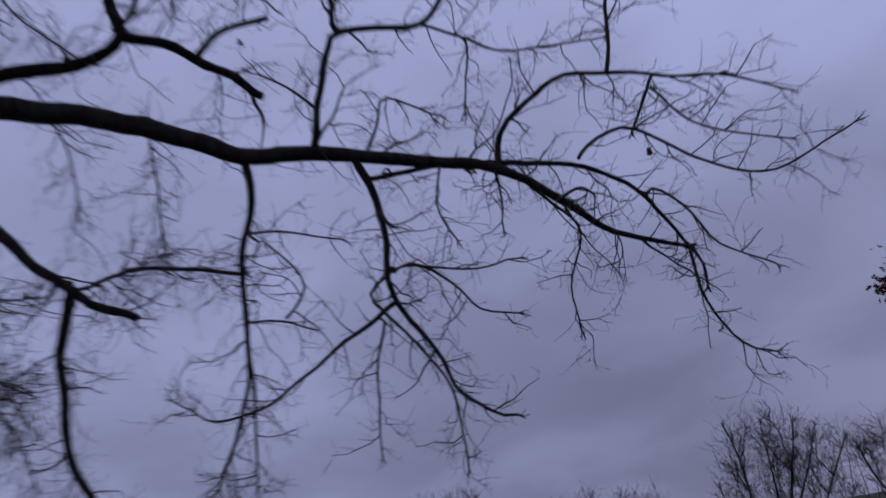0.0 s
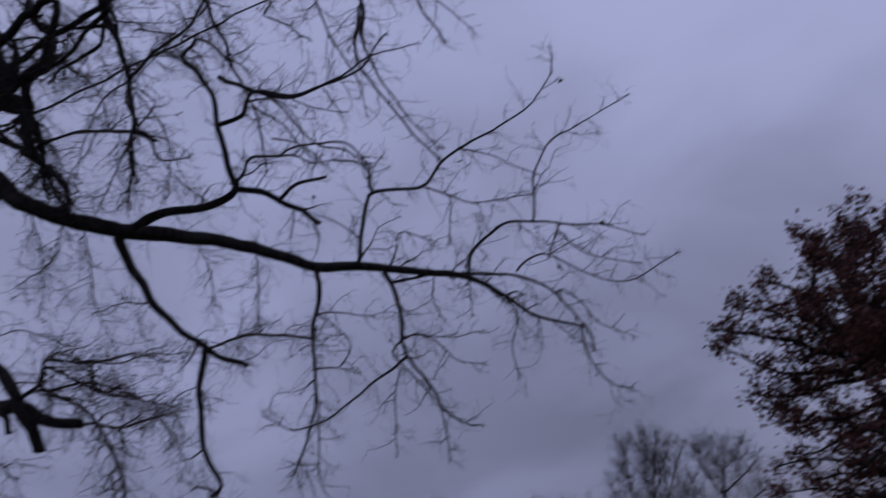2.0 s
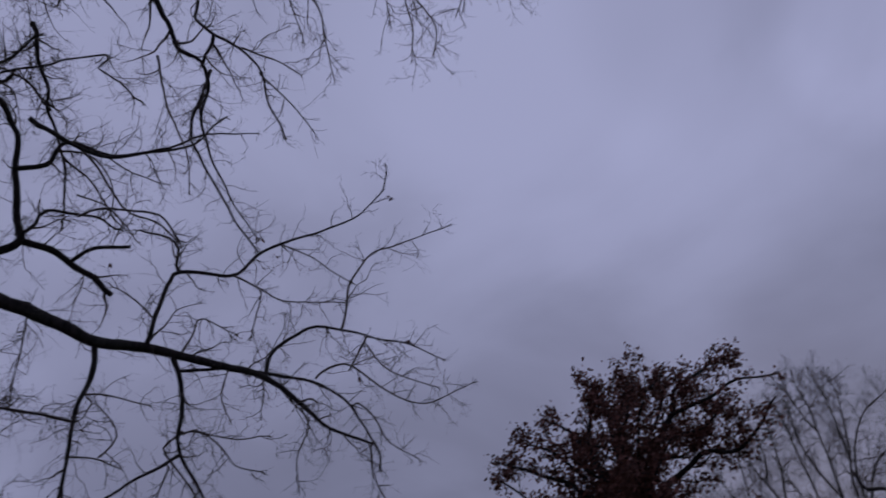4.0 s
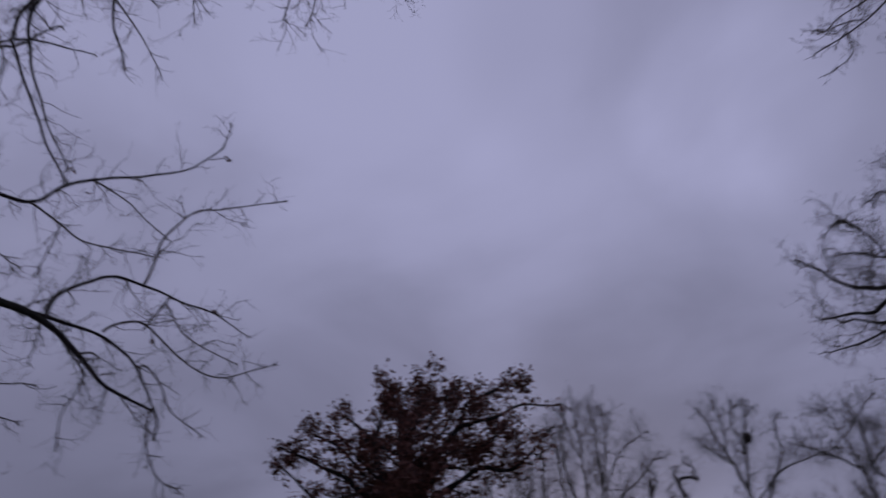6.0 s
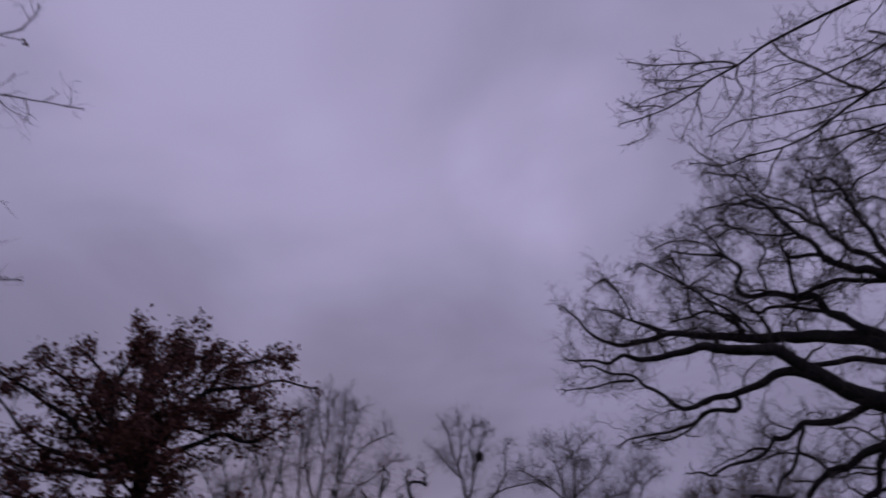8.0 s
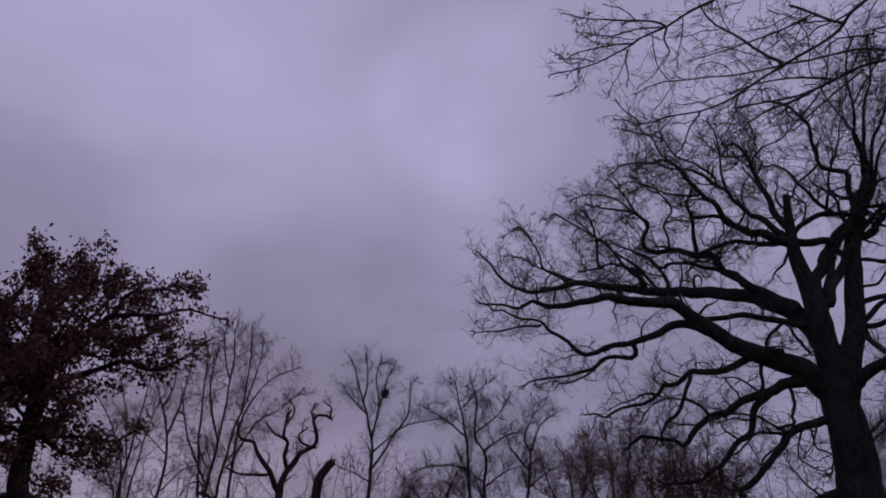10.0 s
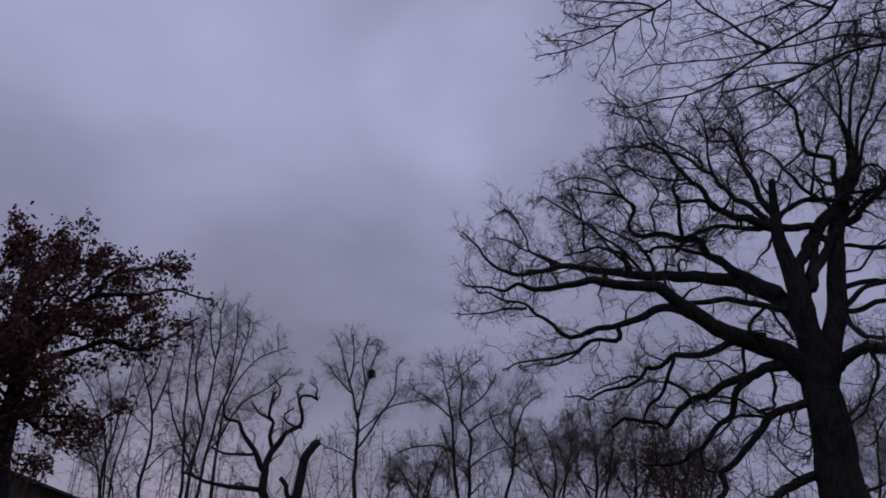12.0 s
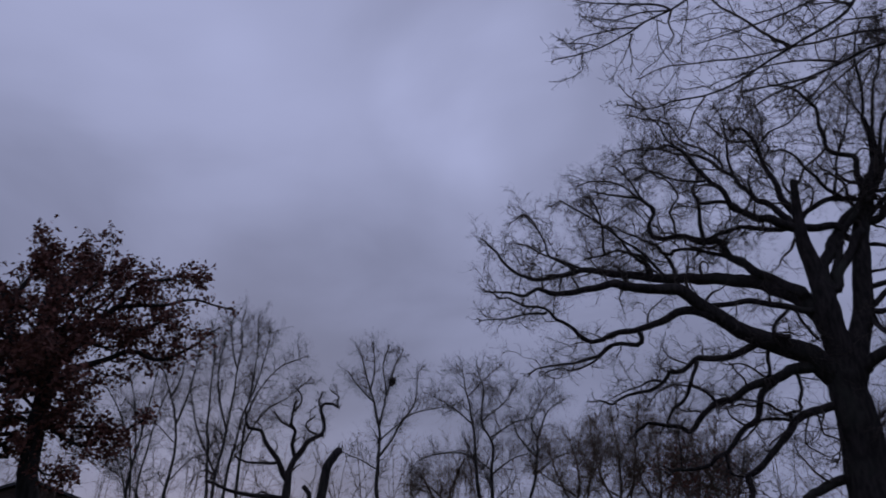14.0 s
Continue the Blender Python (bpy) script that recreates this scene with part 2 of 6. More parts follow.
    def grow(self, tubes, spacing, reach, fine, thick=0.011, droop=0.0, levels=3, start=0.2, keep=1.0, bushy=0.72, tip=1.0, where=None):
        """Twigs along every limb: shoots, side shoots and short spurs."""
        rng = self.rng
        self.bushy = bushy
        for path, rad, blunt in self.limbs:
            seg = np.linalg.norm(np.diff(path, axis=0), axis=1)
            total = seg.sum()
            at = np.concatenate(([0], np.cumsum(seg)))
            pos = total * start * rng.uniform(0.5, 1.2)
            while pos < total:
                i = min(int(np.searchsorted(at, pos)), len(path) - 2)
                tan = path[i + 1] - path[i]
                tan /= np.linalg.norm(tan) + 1e-9
                f = pos / total
                if rng.rand() < keep and (not where or where(path[i])):
                    n = reach * rng.uniform(0.35, 1.0) * (0.75 + 0.5 * min(1, total / 4)) * (1.1 - 0.5 * f)
                    self.shoot(tubes, path[i], self.side(tan, 35, 75), n, min(thick, rad[i] * 0.7), fine, droop, levels - 1)
                pos += spacing * rng.uniform(0.5, 1.6)
            if not blunt:
                tan = path[-1] - path[-3]
                tan /= np.linalg.norm(tan) + 1e-9
                for k in range(3):
                    self.shoot(tubes, path[-1], self.side(tan, 5, 40), tip * reach * rng.uniform(0.3, 0.7), rad[-1] * 0.85, fine, droop, levels - (2 if tip < 0.5 else 1))

    def shoot(self, tubes, p, way, length, radius, fine, droop, levels):
        rng = self.rng
        bits = max(3, min(7, int(length / 0.15))) if levels else (2 if length > 0.16 else 1)
        path, rad = self.sprout(p, way, length, radius, bits, droop)
        tubes.add(path, rad, 4 if radius > 0.007 else 3)
        self.tips.append((path[-1], path[-1] - path[-2]))
        if levels <= 0:
            return
        for i in range(1, len(path)):
            tan = path[i] - path[i - 1]
            tan /= np.linalg.norm(tan) + 1e-9
            for k in range(2 if levels > 1 else 1):
                if rng.rand() < self.bushy:
                    q = path[i - 1] + (path[i] - path[i - 1]) * rng.rand()
                    self.shoot(tubes, q, self.side(tan, 30, 70), fine * rng.uniform(0.4, 1.15) * (1.0 if levels > 1 else 0.42), rad[i] * 0.72, fine, droop, levels - 1)

    def build(self, name, label, bark, twig, tubes, limb_label=""):
        top = tagged(new(name), label, "tree")
        top.matrix_world = self.base
        for path, rad in self.trunks:
            t = Tubes()
            sides = 18
            a = np.arange(sides)
            # ridged, slightly oval bark
            lobes = 1 + 0.05 * np.sin(a * 2 * math.pi / sides * 3 + 1)[None] + self.rng.normal(0, 0.022, (len(path), sides))
            t.add(path, rad[:, None] * lobes, sides)
            child("trunk", t.mesh("trunk"), bark, top)
        rest = Tubes()
        for k, (path, rad, blunt) in enumerate(self.limbs):
            if self.drawn and k >= self.drawn:
                rest.add(path, rad[:, None] * (1 + self.rng.normal(0, 0.05, (len(path), 5))), 5, blunt)
                continue
            t = Tubes()
            big = rad[0] > 0.035
            sides = 8 if big else 5
            lump = 1 + self.rng.normal(0, 0.05, (len(path), sides))
            t.add(path, rad[:, None] * lump, sides, blunt)
            child("limb", t.mesh("limb"), bark if big else twig, top)
        if rest.v:
            child("branchwork", rest.mesh("branchwork"), twig, top, kind="stuff")
        if tubes.v:
            child("crown", tubes.mesh("crown"), twig, top, limb_label, kind="stuff")
        return top


def leaf_sheet(spots, rng, size, spread, per):
    """Withered oak leaves round the twig ends: each a lobed, folded blade of its own."""
    v, f, n = [], [], 0
    outline = np.array(((0, -0.5), (0.24, -0.22), (0.15, -0.05), (0.34, 0.14), (0.16, 0.28), (0, 0.5)))
    k = len(outline)
    for p, way in spots:
        clump = 1.0 if len(spots) == 1 else (noise.noise(Vector(p) * 1.2) * 1.3 + 0.85) * (noise.noise(Vector(p) * 3.1) * 2.3 + 1.0)
        for _ in range(max(len(spots) == 1, rng.poisson(per * min(1.3, max(0.02, clump))))):
            c = p + rng.normal(0, spread, 3)
            m = np.linalg.qr(rng.normal(0, 1, (3, 3)))[0]
            s = size * rng.uniform(0.6, 1.25)
            lift = rng.uniform(0.1, 0.45)
            right = [(x, y, x * lift) for x, y in outline]
            left = [(-x, y, x * lift) for x, y in outline[1:-1]]
            v.append((np.array(right + left) @ m.T) * s + c)
            r, q = n, n + k
            f += [(r, r + 1, q, q), (r + 1, r + 2, q + 1, q), (r + 2, r + 3, q + 2, q + 1), (r + 3, r + 4, q + 3, q + 2), (r + 4, r + 5, q + 3, q + 3)]
            n += 2 * k - 2
    return np.vstack(v), np.array(f)


# ---------------------------------------------------------------- ground
def build_ground():
    bm = bmesh.new()
    rings = [0, 4, 8, 14, 22, 32, 46, 70, 120, 260, 700, 2000]
    spokes = 64
    rows = []
    for r in rings:
        row = []
        for k in range(spokes if r else 1):
            a = 2 * math.pi * k / spokes
            x, y = r * math.cos(a), r * math.sin(a)
            z = 0.05 * noise.noise((x * 0.2, y * 0.2, 0)) if r < 50 else 0.0
            row.append(bm.verts.new((x, y, z)))
        rows.append(row)
    for a, b in zip(rows, rows[1:]):
        for k in range(spokes):
            j = (k + 1) % spokes
            if len(a) == 1:
                bm.faces.new((a[0], b[k], b[j]))
            else:
                bm.faces.new((a[k], b[k], b[j], a[j]))
    me = bpy.data.meshes.new("ground")
    bm.to_mesh(me)
    bm.free()
    me.materials.append(GRASS)
    tagged(new("ground", me), "damp winter grass of a park under bare trees", "grass", kind="structure")


build_ground()


# ---------------------------------------------------------------- the oak with the long limb
def long_limb_oak():
    t = Tree(-17.99, -4.95, 64.0, seed=3, crook=0.2)
    t.trunk([(0.1, 0.0, -0.15), (0.05, 0.0, 1.0), (0.0, 0.1, 3.5), (0.1, 0.0, 7.0), (0.0, 0.1, 10.0)], 0.55, 0.40)
    t.trunk([(0.0, 0.1, 9.8), (0.1, 0.3, 12.0), (-0.2, 0.5, 14.5), (0.0, 0.8, 17.5), (0.2, 1.0, 20.0)], 0.32, 0.07)
    t.limb([(0.00, 0.00, 11.02), (3.05, -1.39, 11.64), (3.98, -1.33, 10.99), (4.93, -1.14, 10.41), (6.02, -1.01, 9.97), (7.62, -0.92, 9.53), (9.04, -0.78, 8.99), (10.13, -0.61, 8.44), (11.04, -0.62, 8.32), (11.85, -0.55, 8.04), (12.89, -0.49, 7.75), (13.50, -0.41, 7.46), (14.06, -0.26, 7.01), (14.57, -0.11, 6.58), (15.39, -0.03, 6.25)], 0.280, 0.023, taper=0.95)
    t.limb([(3.31, -1.48, 11.60), (3.32, -1.63, 12.19), (2.85, -1.58, 12.97), (2.67, -1.56, 13.42), (2.98, -1.76, 13.54), (3.84, -2.07, 13.58), (3.71, -2.23, 14.23), (3.49, -2.44, 15.48), (3.41, -2.67, 16.74)], 0.190, 0.135)
    t.limb([(3.84, -2.07, 13.58), (4.23, -1.94, 13.02), (4.44, -1.68, 11.97), (4.76, -1.56, 11.45), (5.06, -1.47, 11.06), (5.17, -1.36, 10.59)], 0.124, 0.043)
    t.limb([(3.72, -2.01, 13.41), (4.20, -1.92, 12.87), (4.31, -1.76, 12.18), (4.63, -1.63, 11.55), (4.82, -1.51, 11.01), (5.13, -1.39, 10.43)], 0.086, 0.037)
    t.limb([(2.97, -1.68, 13.11), (3.53, -1.64, 12.52), (4.18, -1.36, 12.18), (4.45, -1.11, 11.81), (4.59, -0.80, 11.35)], 0.078, 0.033)
    t.limb([(3.90, -2.02, 13.43), (4.22, -2.16, 14.33), (3.73, -2.25, 15.03), (3.10, -2.03, 15.62)], 0.082, 0.034)
    t.limb([(0.00, 0.00, 13.86), (5.08, -2.96, 14.88), (5.06, -2.45, 14.02), (4.59, -2.22, 13.68), (3.97, -1.99, 13.36)], 0.175, 0.064)
    t.limb([(0.00, 0.00, 15.30), (5.28, -4.04, 15.90), (6.83, -3.32, 14.05), (6.93, -2.99, 13.21), (7.00, -2.70, 12.50), (6.94, -2.29, 11.48), (6.63, -1.77, 10.16)], 0.105, 0.024)
    t.limb([(6.83, -3.32, 14.05), (5.84, -2.79, 13.68), (5.15, -2.50, 13.54), (4.37, -2.27, 13.53)], 0.064, 0.032)
    t.limb([(6.94, -2.29, 11.48), (7.23, -2.16, 11.36), (7.29, -1.86, 10.96), (7.86, -1.74, 10.98)], 0.037, 0.018)
    t.limb([(5.57, -1.97, 11.96), (6.29, -2.13, 11.74), (6.92, -2.26, 11.50)], 0.030, 0.030)
    t.limb([(7.00, -2.70, 12.50), (7.68, -3.02, 12.83), (8.40, -3.27, 13.04), (9.03, -3.64, 13.46)], 0.041, 0.023)
    t.limb([(6.37, -1.00, 9.89), (6.79, -1.03, 10.11), (7.65, -0.94, 10.20), (8.53, -0.88, 10.34), (8.58, -0.97, 10.64), (8.46, -1.11, 11.11), (8.44, -1.33, 11.82), (8.37, -1.58, 12.62), (8.13, -1.75, 13.19), (7.86, -1.88, 13.62), (8.16, -1.99, 14.03)], 0.131, 0.039)
    t.limb([(8.57, -0.95, 10.58), (9.02, -0.74, 10.54), (9.51, -0.44, 10.38), (9.88, -0.15, 10.16), (10.22, 0.14, 9.91)], 0.079, 0.059, blunt=True)
    t.limb([(9.52, -0.46, 10.41), (9.86, -0.58, 10.60), (10.60, -0.67, 10.60)], 0.051, 0.038, blunt=True)
    t.limb([(8.58, -0.97, 10.64), (8.85, -1.07, 10.86), (9.06, -1.17, 11.09), (9.95, -1.13, 10.98), (10.42, -1.04, 10.78)], 0.050, 0.019)
    t.limb([(8.47, -1.39, 12.01), (8.93, -1.36, 12.16), (9.11, -1.44, 12.46), (9.42, -1.47, 12.69), (10.14, -1.29, 12.58), (11.08, -1.23, 12.81), (11.80, -1.25, 13.14), (12.46, -1.39, 13.80)], 0.060, 0.020)
    t.limb([(8.59, -2.83, 14.78), (8.75, -2.44, 14.09), (8.92, -2.18, 13.62), (8.99, -1.93, 13.16), (9.24, -1.47, 12.33), (9.31, -1.02, 11.52), (9.29, -0.76, 11.04)], 0.052, 0.019)
    t.limb([(12.15, -2.54, 14.13), (11.75, -1.79, 12.91), (11.91, -1.57, 12.57), (12.47, -0.98, 11.60), (13.17, -0.43, 10.74)], 0.039, 0.020)
    t.limb([(9.51, -1.42, 12.63), (9.95, -1.25, 12.16), (10.46, -0.95, 11.38), (11.07, -0.87, 11.14), (11.57, -0.70, 10.67)], 0.032, 0.019)
    t.limb([(11.07, -2.96, 13.96), (11.25, -2.56, 12.98), (11.52, -2.35, 12.46), (11.76, -2.09, 11.83), (11.77, -1.85, 11.25)], 0.030, 0.012)
    t.limb([(6.02, -0.95, 9.83), (6.19, -0.76, 9.33), (6.44, -0.59, 8.85), (6.67, -0.35, 8.22), (7.52, -0.04, 7.33), (8.37, 0.13, 6.80)], 0.127, 0.055, blunt=True)
    t.limb([(7.56, -0.04, 7.32), (7.33, 0.22, 6.61), (7.24, 0.54, 5.71), (7.30, 0.80, 4.97), (7.45, 0.94, 4.57), (7.21, 0.98, 4.44)], 0.072, 0.048, blunt=True)
    t.limb([(7.58, -0.03, 7.29), (8.46, -0.06, 7.39), (9.19, -0.00, 7.29), (9.79, 0.09, 7.11)], 0.030, 0.030)
    t.limb([(10.13, -0.60, 8.42), (10.03, -0.27, 7.72), (9.80, 0.03, 7.08), (9.69, 0.44, 6.21), (9.46, 0.74, 5.58), (9.22, 1.00, 5.04), (8.95, 1.18, 4.66)], 0.061, 0.018)
    t.limb([(9.70, 0.44, 6.21), (9.60, 0.89, 5.34), (9.39, 1.32, 4.48), (9.61, 1.60, 3.95)], 0.030, 0.012)
    t.limb([(9.99, -0.19, 7.55), (10.23, -0.08, 7.58), (11.08, 0.42, 7.50)], 0.025, 0.013)
    t.limb([(9.73, 0.30, 6.52), (10.22, 0.22, 6.42), (10.64, 0.19, 6.20)], 0.024, 0.012)
    t.limb([(10.28, 0.20, 6.43), (10.59, 0.12, 6.80), (10.41, 0.02, 7.16), (10.20, -0.03, 7.38)], 0.024, 0.012)
    t.limb([(11.55, -0.55, 8.08), (11.66, -0.45, 7.83), (11.70, -0.13, 7.03), (11.74, 0.13, 6.35), (12.10, 0.38, 5.72), (12.34, 0.61, 5.12), (12.93, 0.72, 4.79)], 0.059, 0.018)
    t.limb([(11.74, 0.13, 6.35), (11.40, 0.25, 6.20), (10.51, 0.55, 5.83), (9.81, 0.80, 5.53), (9.03, 0.93, 5.46), (8.46, 0.85, 5.86)], 0.037, 0.012)
    t.limb([(11.76, -0.02, 6.74), (11.44, 0.05, 6.44), (11.60, 0.12, 6.18), (12.15, 0.35, 5.34), (12.25, 0.55, 4.65), (12.23, 0.66, 4.26)], 0.029, 0.012)
    t.limb([(11.75, -0.00, 6.68), (11.95, 0.01, 6.75), (12.49, 0.26, 6.49), (12.78, 0.53, 6.14), (13.23, 0.66, 6.06)], 0.024, 0.012)
    t.limb([(11.52, 0.26, 6.15), (11.24, 0.68, 5.47), (11.13, 1.19, 4.65)], 0.024, 0.012)
    t.limb([(11.95, 0.01, 6.75), (12.64, 0.05, 6.58), (13.34, 0.03, 6.56)], 0.018, 0.012)
    t.limb([(11.05, -0.63, 8.35), (11.17, -0.76, 8.81), (11.43, -0.93, 9.43), (11.61, -1.03, 9.77), (12.61, -0.88, 9.78), (13.13, -0.96, 10.20), (13.70, -1.00, 10.50), (14.67, -1.02, 10.88), (15.31, -1.05, 11.18), (15.99, -1.22, 11.85), (16.19, -1.40, 12.48)], 0.058, 0.013)
    t.limb([(12.61, -0.88, 9.78), (13.24, -0.65, 9.56), (13.71, -0.47, 9.37), (14.35, -0.37, 9.40), (15.14, -0.25, 9.45)], 0.025, 0.013)
    t.limb([(13.24, -0.65, 9.56), (13.17, -0.51, 9.07), (13.05, -0.37, 8.60)], 0.018, 0.012)
    t.limb([(13.70, -1.00, 10.50), (14.31, -0.74, 10.39), (14.78, -0.45, 10.17), (15.28, -0.21, 10.02)], 0.019, 0.013)
    t.limb([(11.59, -1.03, 9.77), (11.58, -1.04, 10.28), (11.41, -1.04, 10.55), (10.78, -0.89, 10.88)], 0.038, 0.019)
    t.limb([(11.17, -0.76, 8.81), (10.83, -0.88, 9.17), (10.40, -0.95, 9.44)], 0.024, 0.012)
    t.limb([(13.34, -0.34, 7.86), (13.53, -0.53, 8.21), (14.22, -0.75, 8.56), (14.87, -0.76, 8.48), (15.55, -0.72, 8.28), (16.24, -0.71, 8.14), (17.02, -0.62, 7.81)], 0.047, 0.012)
    t.limb([(14.87, -0.76, 8.48), (15.13, -1.06, 9.52), (15.61, -1.22, 10.12), (16.30, -1.24, 10.39), (17.50, -1.29, 10.89)], 0.031, 0.012)
    t.limb([(15.37, -0.71, 8.29), (15.08, -0.33, 7.83)], 0.024, 0.018)
    t.limb([(15.36, -0.66, 8.22), (15.89, -0.51, 7.64), (16.87, -0.46, 7.22)], 0.018, 0.012)
    t.limb([(14.32, -0.33, 7.59), (14.60, -0.44, 7.78), (15.08, -0.47, 7.77), (15.81, -0.32, 7.28), (16.46, -0.25, 6.97), (17.05, -0.31, 7.02), (17.67, -0.48, 7.27)], 0.029, 0.012)
    t.limb([(12.89, -0.49, 7.75), (14.08, -0.31, 7.61), (14.76, -0.10, 7.33), (15.27, 0.20, 6.82), (15.66, 0.49, 6.33), (15.71, 0.71, 5.94)], 0.043, 0.018)
    t.limb([(15.21, 0.02, 7.16), (15.60, 0.13, 6.72), (15.87, 0.24, 6.32), (16.47, 0.31, 5.94)], 0.024, 0.012)
    t.limb([(15.39, -0.03, 6.25), (15.42, 0.18, 5.62), (15.76, 0.35, 5.06), (16.12, 0.38, 4.88)], 0.023, 0.012)
    t.limb([(13.24, -0.43, 7.68), (13.29, -0.15, 7.35), (13.24, 0.13, 7.01)], 0.024, 0.012)
    t.limb([(11.63, -0.45, 7.82), (12.30, -0.40, 7.86), (12.92, -0.32, 7.80)], 0.036, 0.030)
    t.limb([(13.50, -0.41, 7.46), (14.16, 0.05, 6.85), (13.95, 0.45, 6.26), (13.99, 0.82, 5.71)], 0.024, 0.012)
    t.limb([(11.68, -0.57, 8.11), (11.89, -0.56, 8.55), (12.06, -0.56, 8.93), (12.75, -0.14, 8.76)], 0.025, 0.013)
    t.limb([(12.61, -0.51, 7.84), (12.46, -0.30, 7.33), (12.62, -0.12, 6.91)], 0.018, 0.012)
    t.limb([(8.98, -0.78, 9.00), (8.75, -0.11, 8.46), (8.52, 0.69, 7.78)], 0.019, 0.013)
    t.limb([(0.00, 0.00, 7.28), (2.11, 0.14, 7.03), (2.82, 0.23, 6.95), (3.62, 0.16, 6.81), (4.11, 0.22, 6.45), (4.88, 0.18, 6.23)], 0.230, 0.100, blunt=True, taper=1.2)
    t.limb([(0.00, 0.00, 8.38), (2.21, -0.23, 8.39), (2.83, -0.12, 7.91), (3.35, 0.03, 7.33), (3.61, 0.17, 6.81), (3.81, 0.31, 6.31), (3.89, 0.43, 5.89)], 0.175, 0.125, blunt=True)
    t.limb([(2.82, 0.23, 6.95), (3.29, 0.16, 6.62), (3.38, 0.15, 6.30)], 0.084, 0.060, blunt=True)
    t.limb([(3.50, 0.14, 6.95), (4.04, 0.04, 7.20), (4.25, -0.15, 7.68), (5.13, -0.00, 7.43), (5.94, 0.01, 7.46), (6.64, 0.13, 7.23)], 0.055, 0.012)
    t.limb([(4.23, -0.04, 6.95), (4.82, 0.07, 6.62), (5.30, 0.33, 5.91), (5.53, 0.65, 5.09), (5.52, 0.98, 4.20)], 0.048, 0.024)
    t.limb([(4.88, 0.18, 6.23), (5.73, 0.20, 6.02), (6.74, 0.12, 6.02), (7.03, 0.27, 5.57)], 0.035, 0.012)
    t.limb([(4.02, 0.09, 7.09), (5.10, 0.19, 7.04), (5.66, 0.35, 6.78), (6.64, 0.68, 6.23)], 0.037, 0.012)
    t.limb([(5.13, -0.00, 7.43), (5.06, 0.28, 6.94), (5.61, 0.45, 6.75)], 0.025, 0.012)
    t.limb([(0.00, 0.00, 6.66), (1.74, -0.28, 6.34), (2.22, 0.17, 5.74), (2.41, 0.53, 5.11), (2.80, 0.88, 4.45)], 0.067, 0.030)
    t.limb([(0.00, 0.00, 6.45), (2.20, 1.30, 6.18), (2.71, 1.60, 5.75)], 0.072, 0.019)
    t.limb([(4.20, -1.26, 10.79), (4.37, -1.02, 9.94), (4.42, -0.81, 9.20), (4.29, -0.63, 8.49)], 0.024, 0.012)
    t.limb([(5.33, -1.03, 10.09), (5.42, -0.79, 9.13), (5.47, -0.60, 8.39), (5.82, -0.40, 7.54)], 0.024, 0.012)
    t.limb([(3.48, -1.39, 11.24), (2.85, -1.11, 10.52), (2.68, -0.92, 9.66)], 0.025, 0.012)
    t.limb([(7.62, -0.91, 9.51), (7.91, -0.76, 8.75), (7.94, -0.61, 8.01)], 0.018, 0.012)
    t.limb([(4.91, -1.11, 10.35), (4.32, -0.46, 9.80), (3.42, -0.03, 9.62)], 0.020, 0.013)
    t.limb([(1.68, -0.27, 8.82), (3.05, -0.32, 8.33), (3.85, -0.39, 8.27), (4.84, -0.31, 7.77)], 0.024, 0.012)
    t.limb([(3.98, 0.04, 7.21), (4.18, -0.06, 7.51), (4.94, 0.26, 7.02), (5.33, 0.37, 6.85), (5.59, 0.35, 6.98)], 0.037, 0.019)
    t.limb([(4.46, -0.19, 7.78), (5.09, 0.06, 7.41), (5.07, 0.30, 7.01), (5.38, 0.41, 6.85)], 0.031, 0.019)
    t.limb([(5.13, -0.00, 7.43), (5.85, -0.08, 7.32), (6.39, -0.17, 7.34), (7.22, -0.24, 7.19)], 0.024, 0.012)
    t.limb([(5.79, 0.34, 6.82), (6.06, 0.34, 6.54), (6.00, 0.36, 6.21), (5.63, 0.28, 6.02)], 0.030, 0.018)
    t.limb([(5.63, 0.28, 6.02), (6.42, 0.15, 6.05), (6.78, 0.28, 5.56), (6.96, 0.47, 4.92)], 0.029, 0.012)
    t.limb([(5.63, 0.28, 6.02), (5.57, 0.55, 5.54), (5.41, 1.11, 4.58)], 0.024, 0.012)
    t.limb([(5.33, 0.37, 6.85), (6.20, 0.25, 6.46), (6.98, 0.14, 6.10)], 0.024, 0.012)
    t.limb([(6.98, -2.28, 11.47), (7.37, -2.32, 12.11), (7.03, -2.39, 12.75), (7.56, -2.42, 13.41)], 0.025, 0.013)
    t.limb([(6.94, -2.29, 11.48), (6.45, -1.92, 10.96), (6.05, -1.61, 10.53), (5.76, -1.39, 10.22)], 0.024, 0.012)
    t.limb([(7.03, -2.65, 12.38), (7.52, -2.40, 11.55), (7.66, -2.17, 10.81), (7.50, -1.96, 10.13)], 0.023, 0.012)
    t.limb([(7.00, -2.70, 12.50), (6.30, -2.42, 12.29), (5.79, -2.01, 11.80), (5.36, -1.52, 11.18)], 0.025, 0.012)
    t.limb([(7.31, -1.93, 11.05), (7.61, -1.45, 10.57), (8.17, -0.96, 10.15)], 0.019, 0.012)
    t.limb([(8.99, -1.93, 13.16), (8.48, -2.10, 13.80), (7.85, -2.15, 14.10), (6.94, -2.19, 14.47)], 0.033, 0.020)
    t.limb([(9.24, -1.47, 12.33), (9.88, -1.10, 11.81), (10.26, -0.72, 11.20), (10.70, -0.48, 10.86)], 0.026, 0.013)
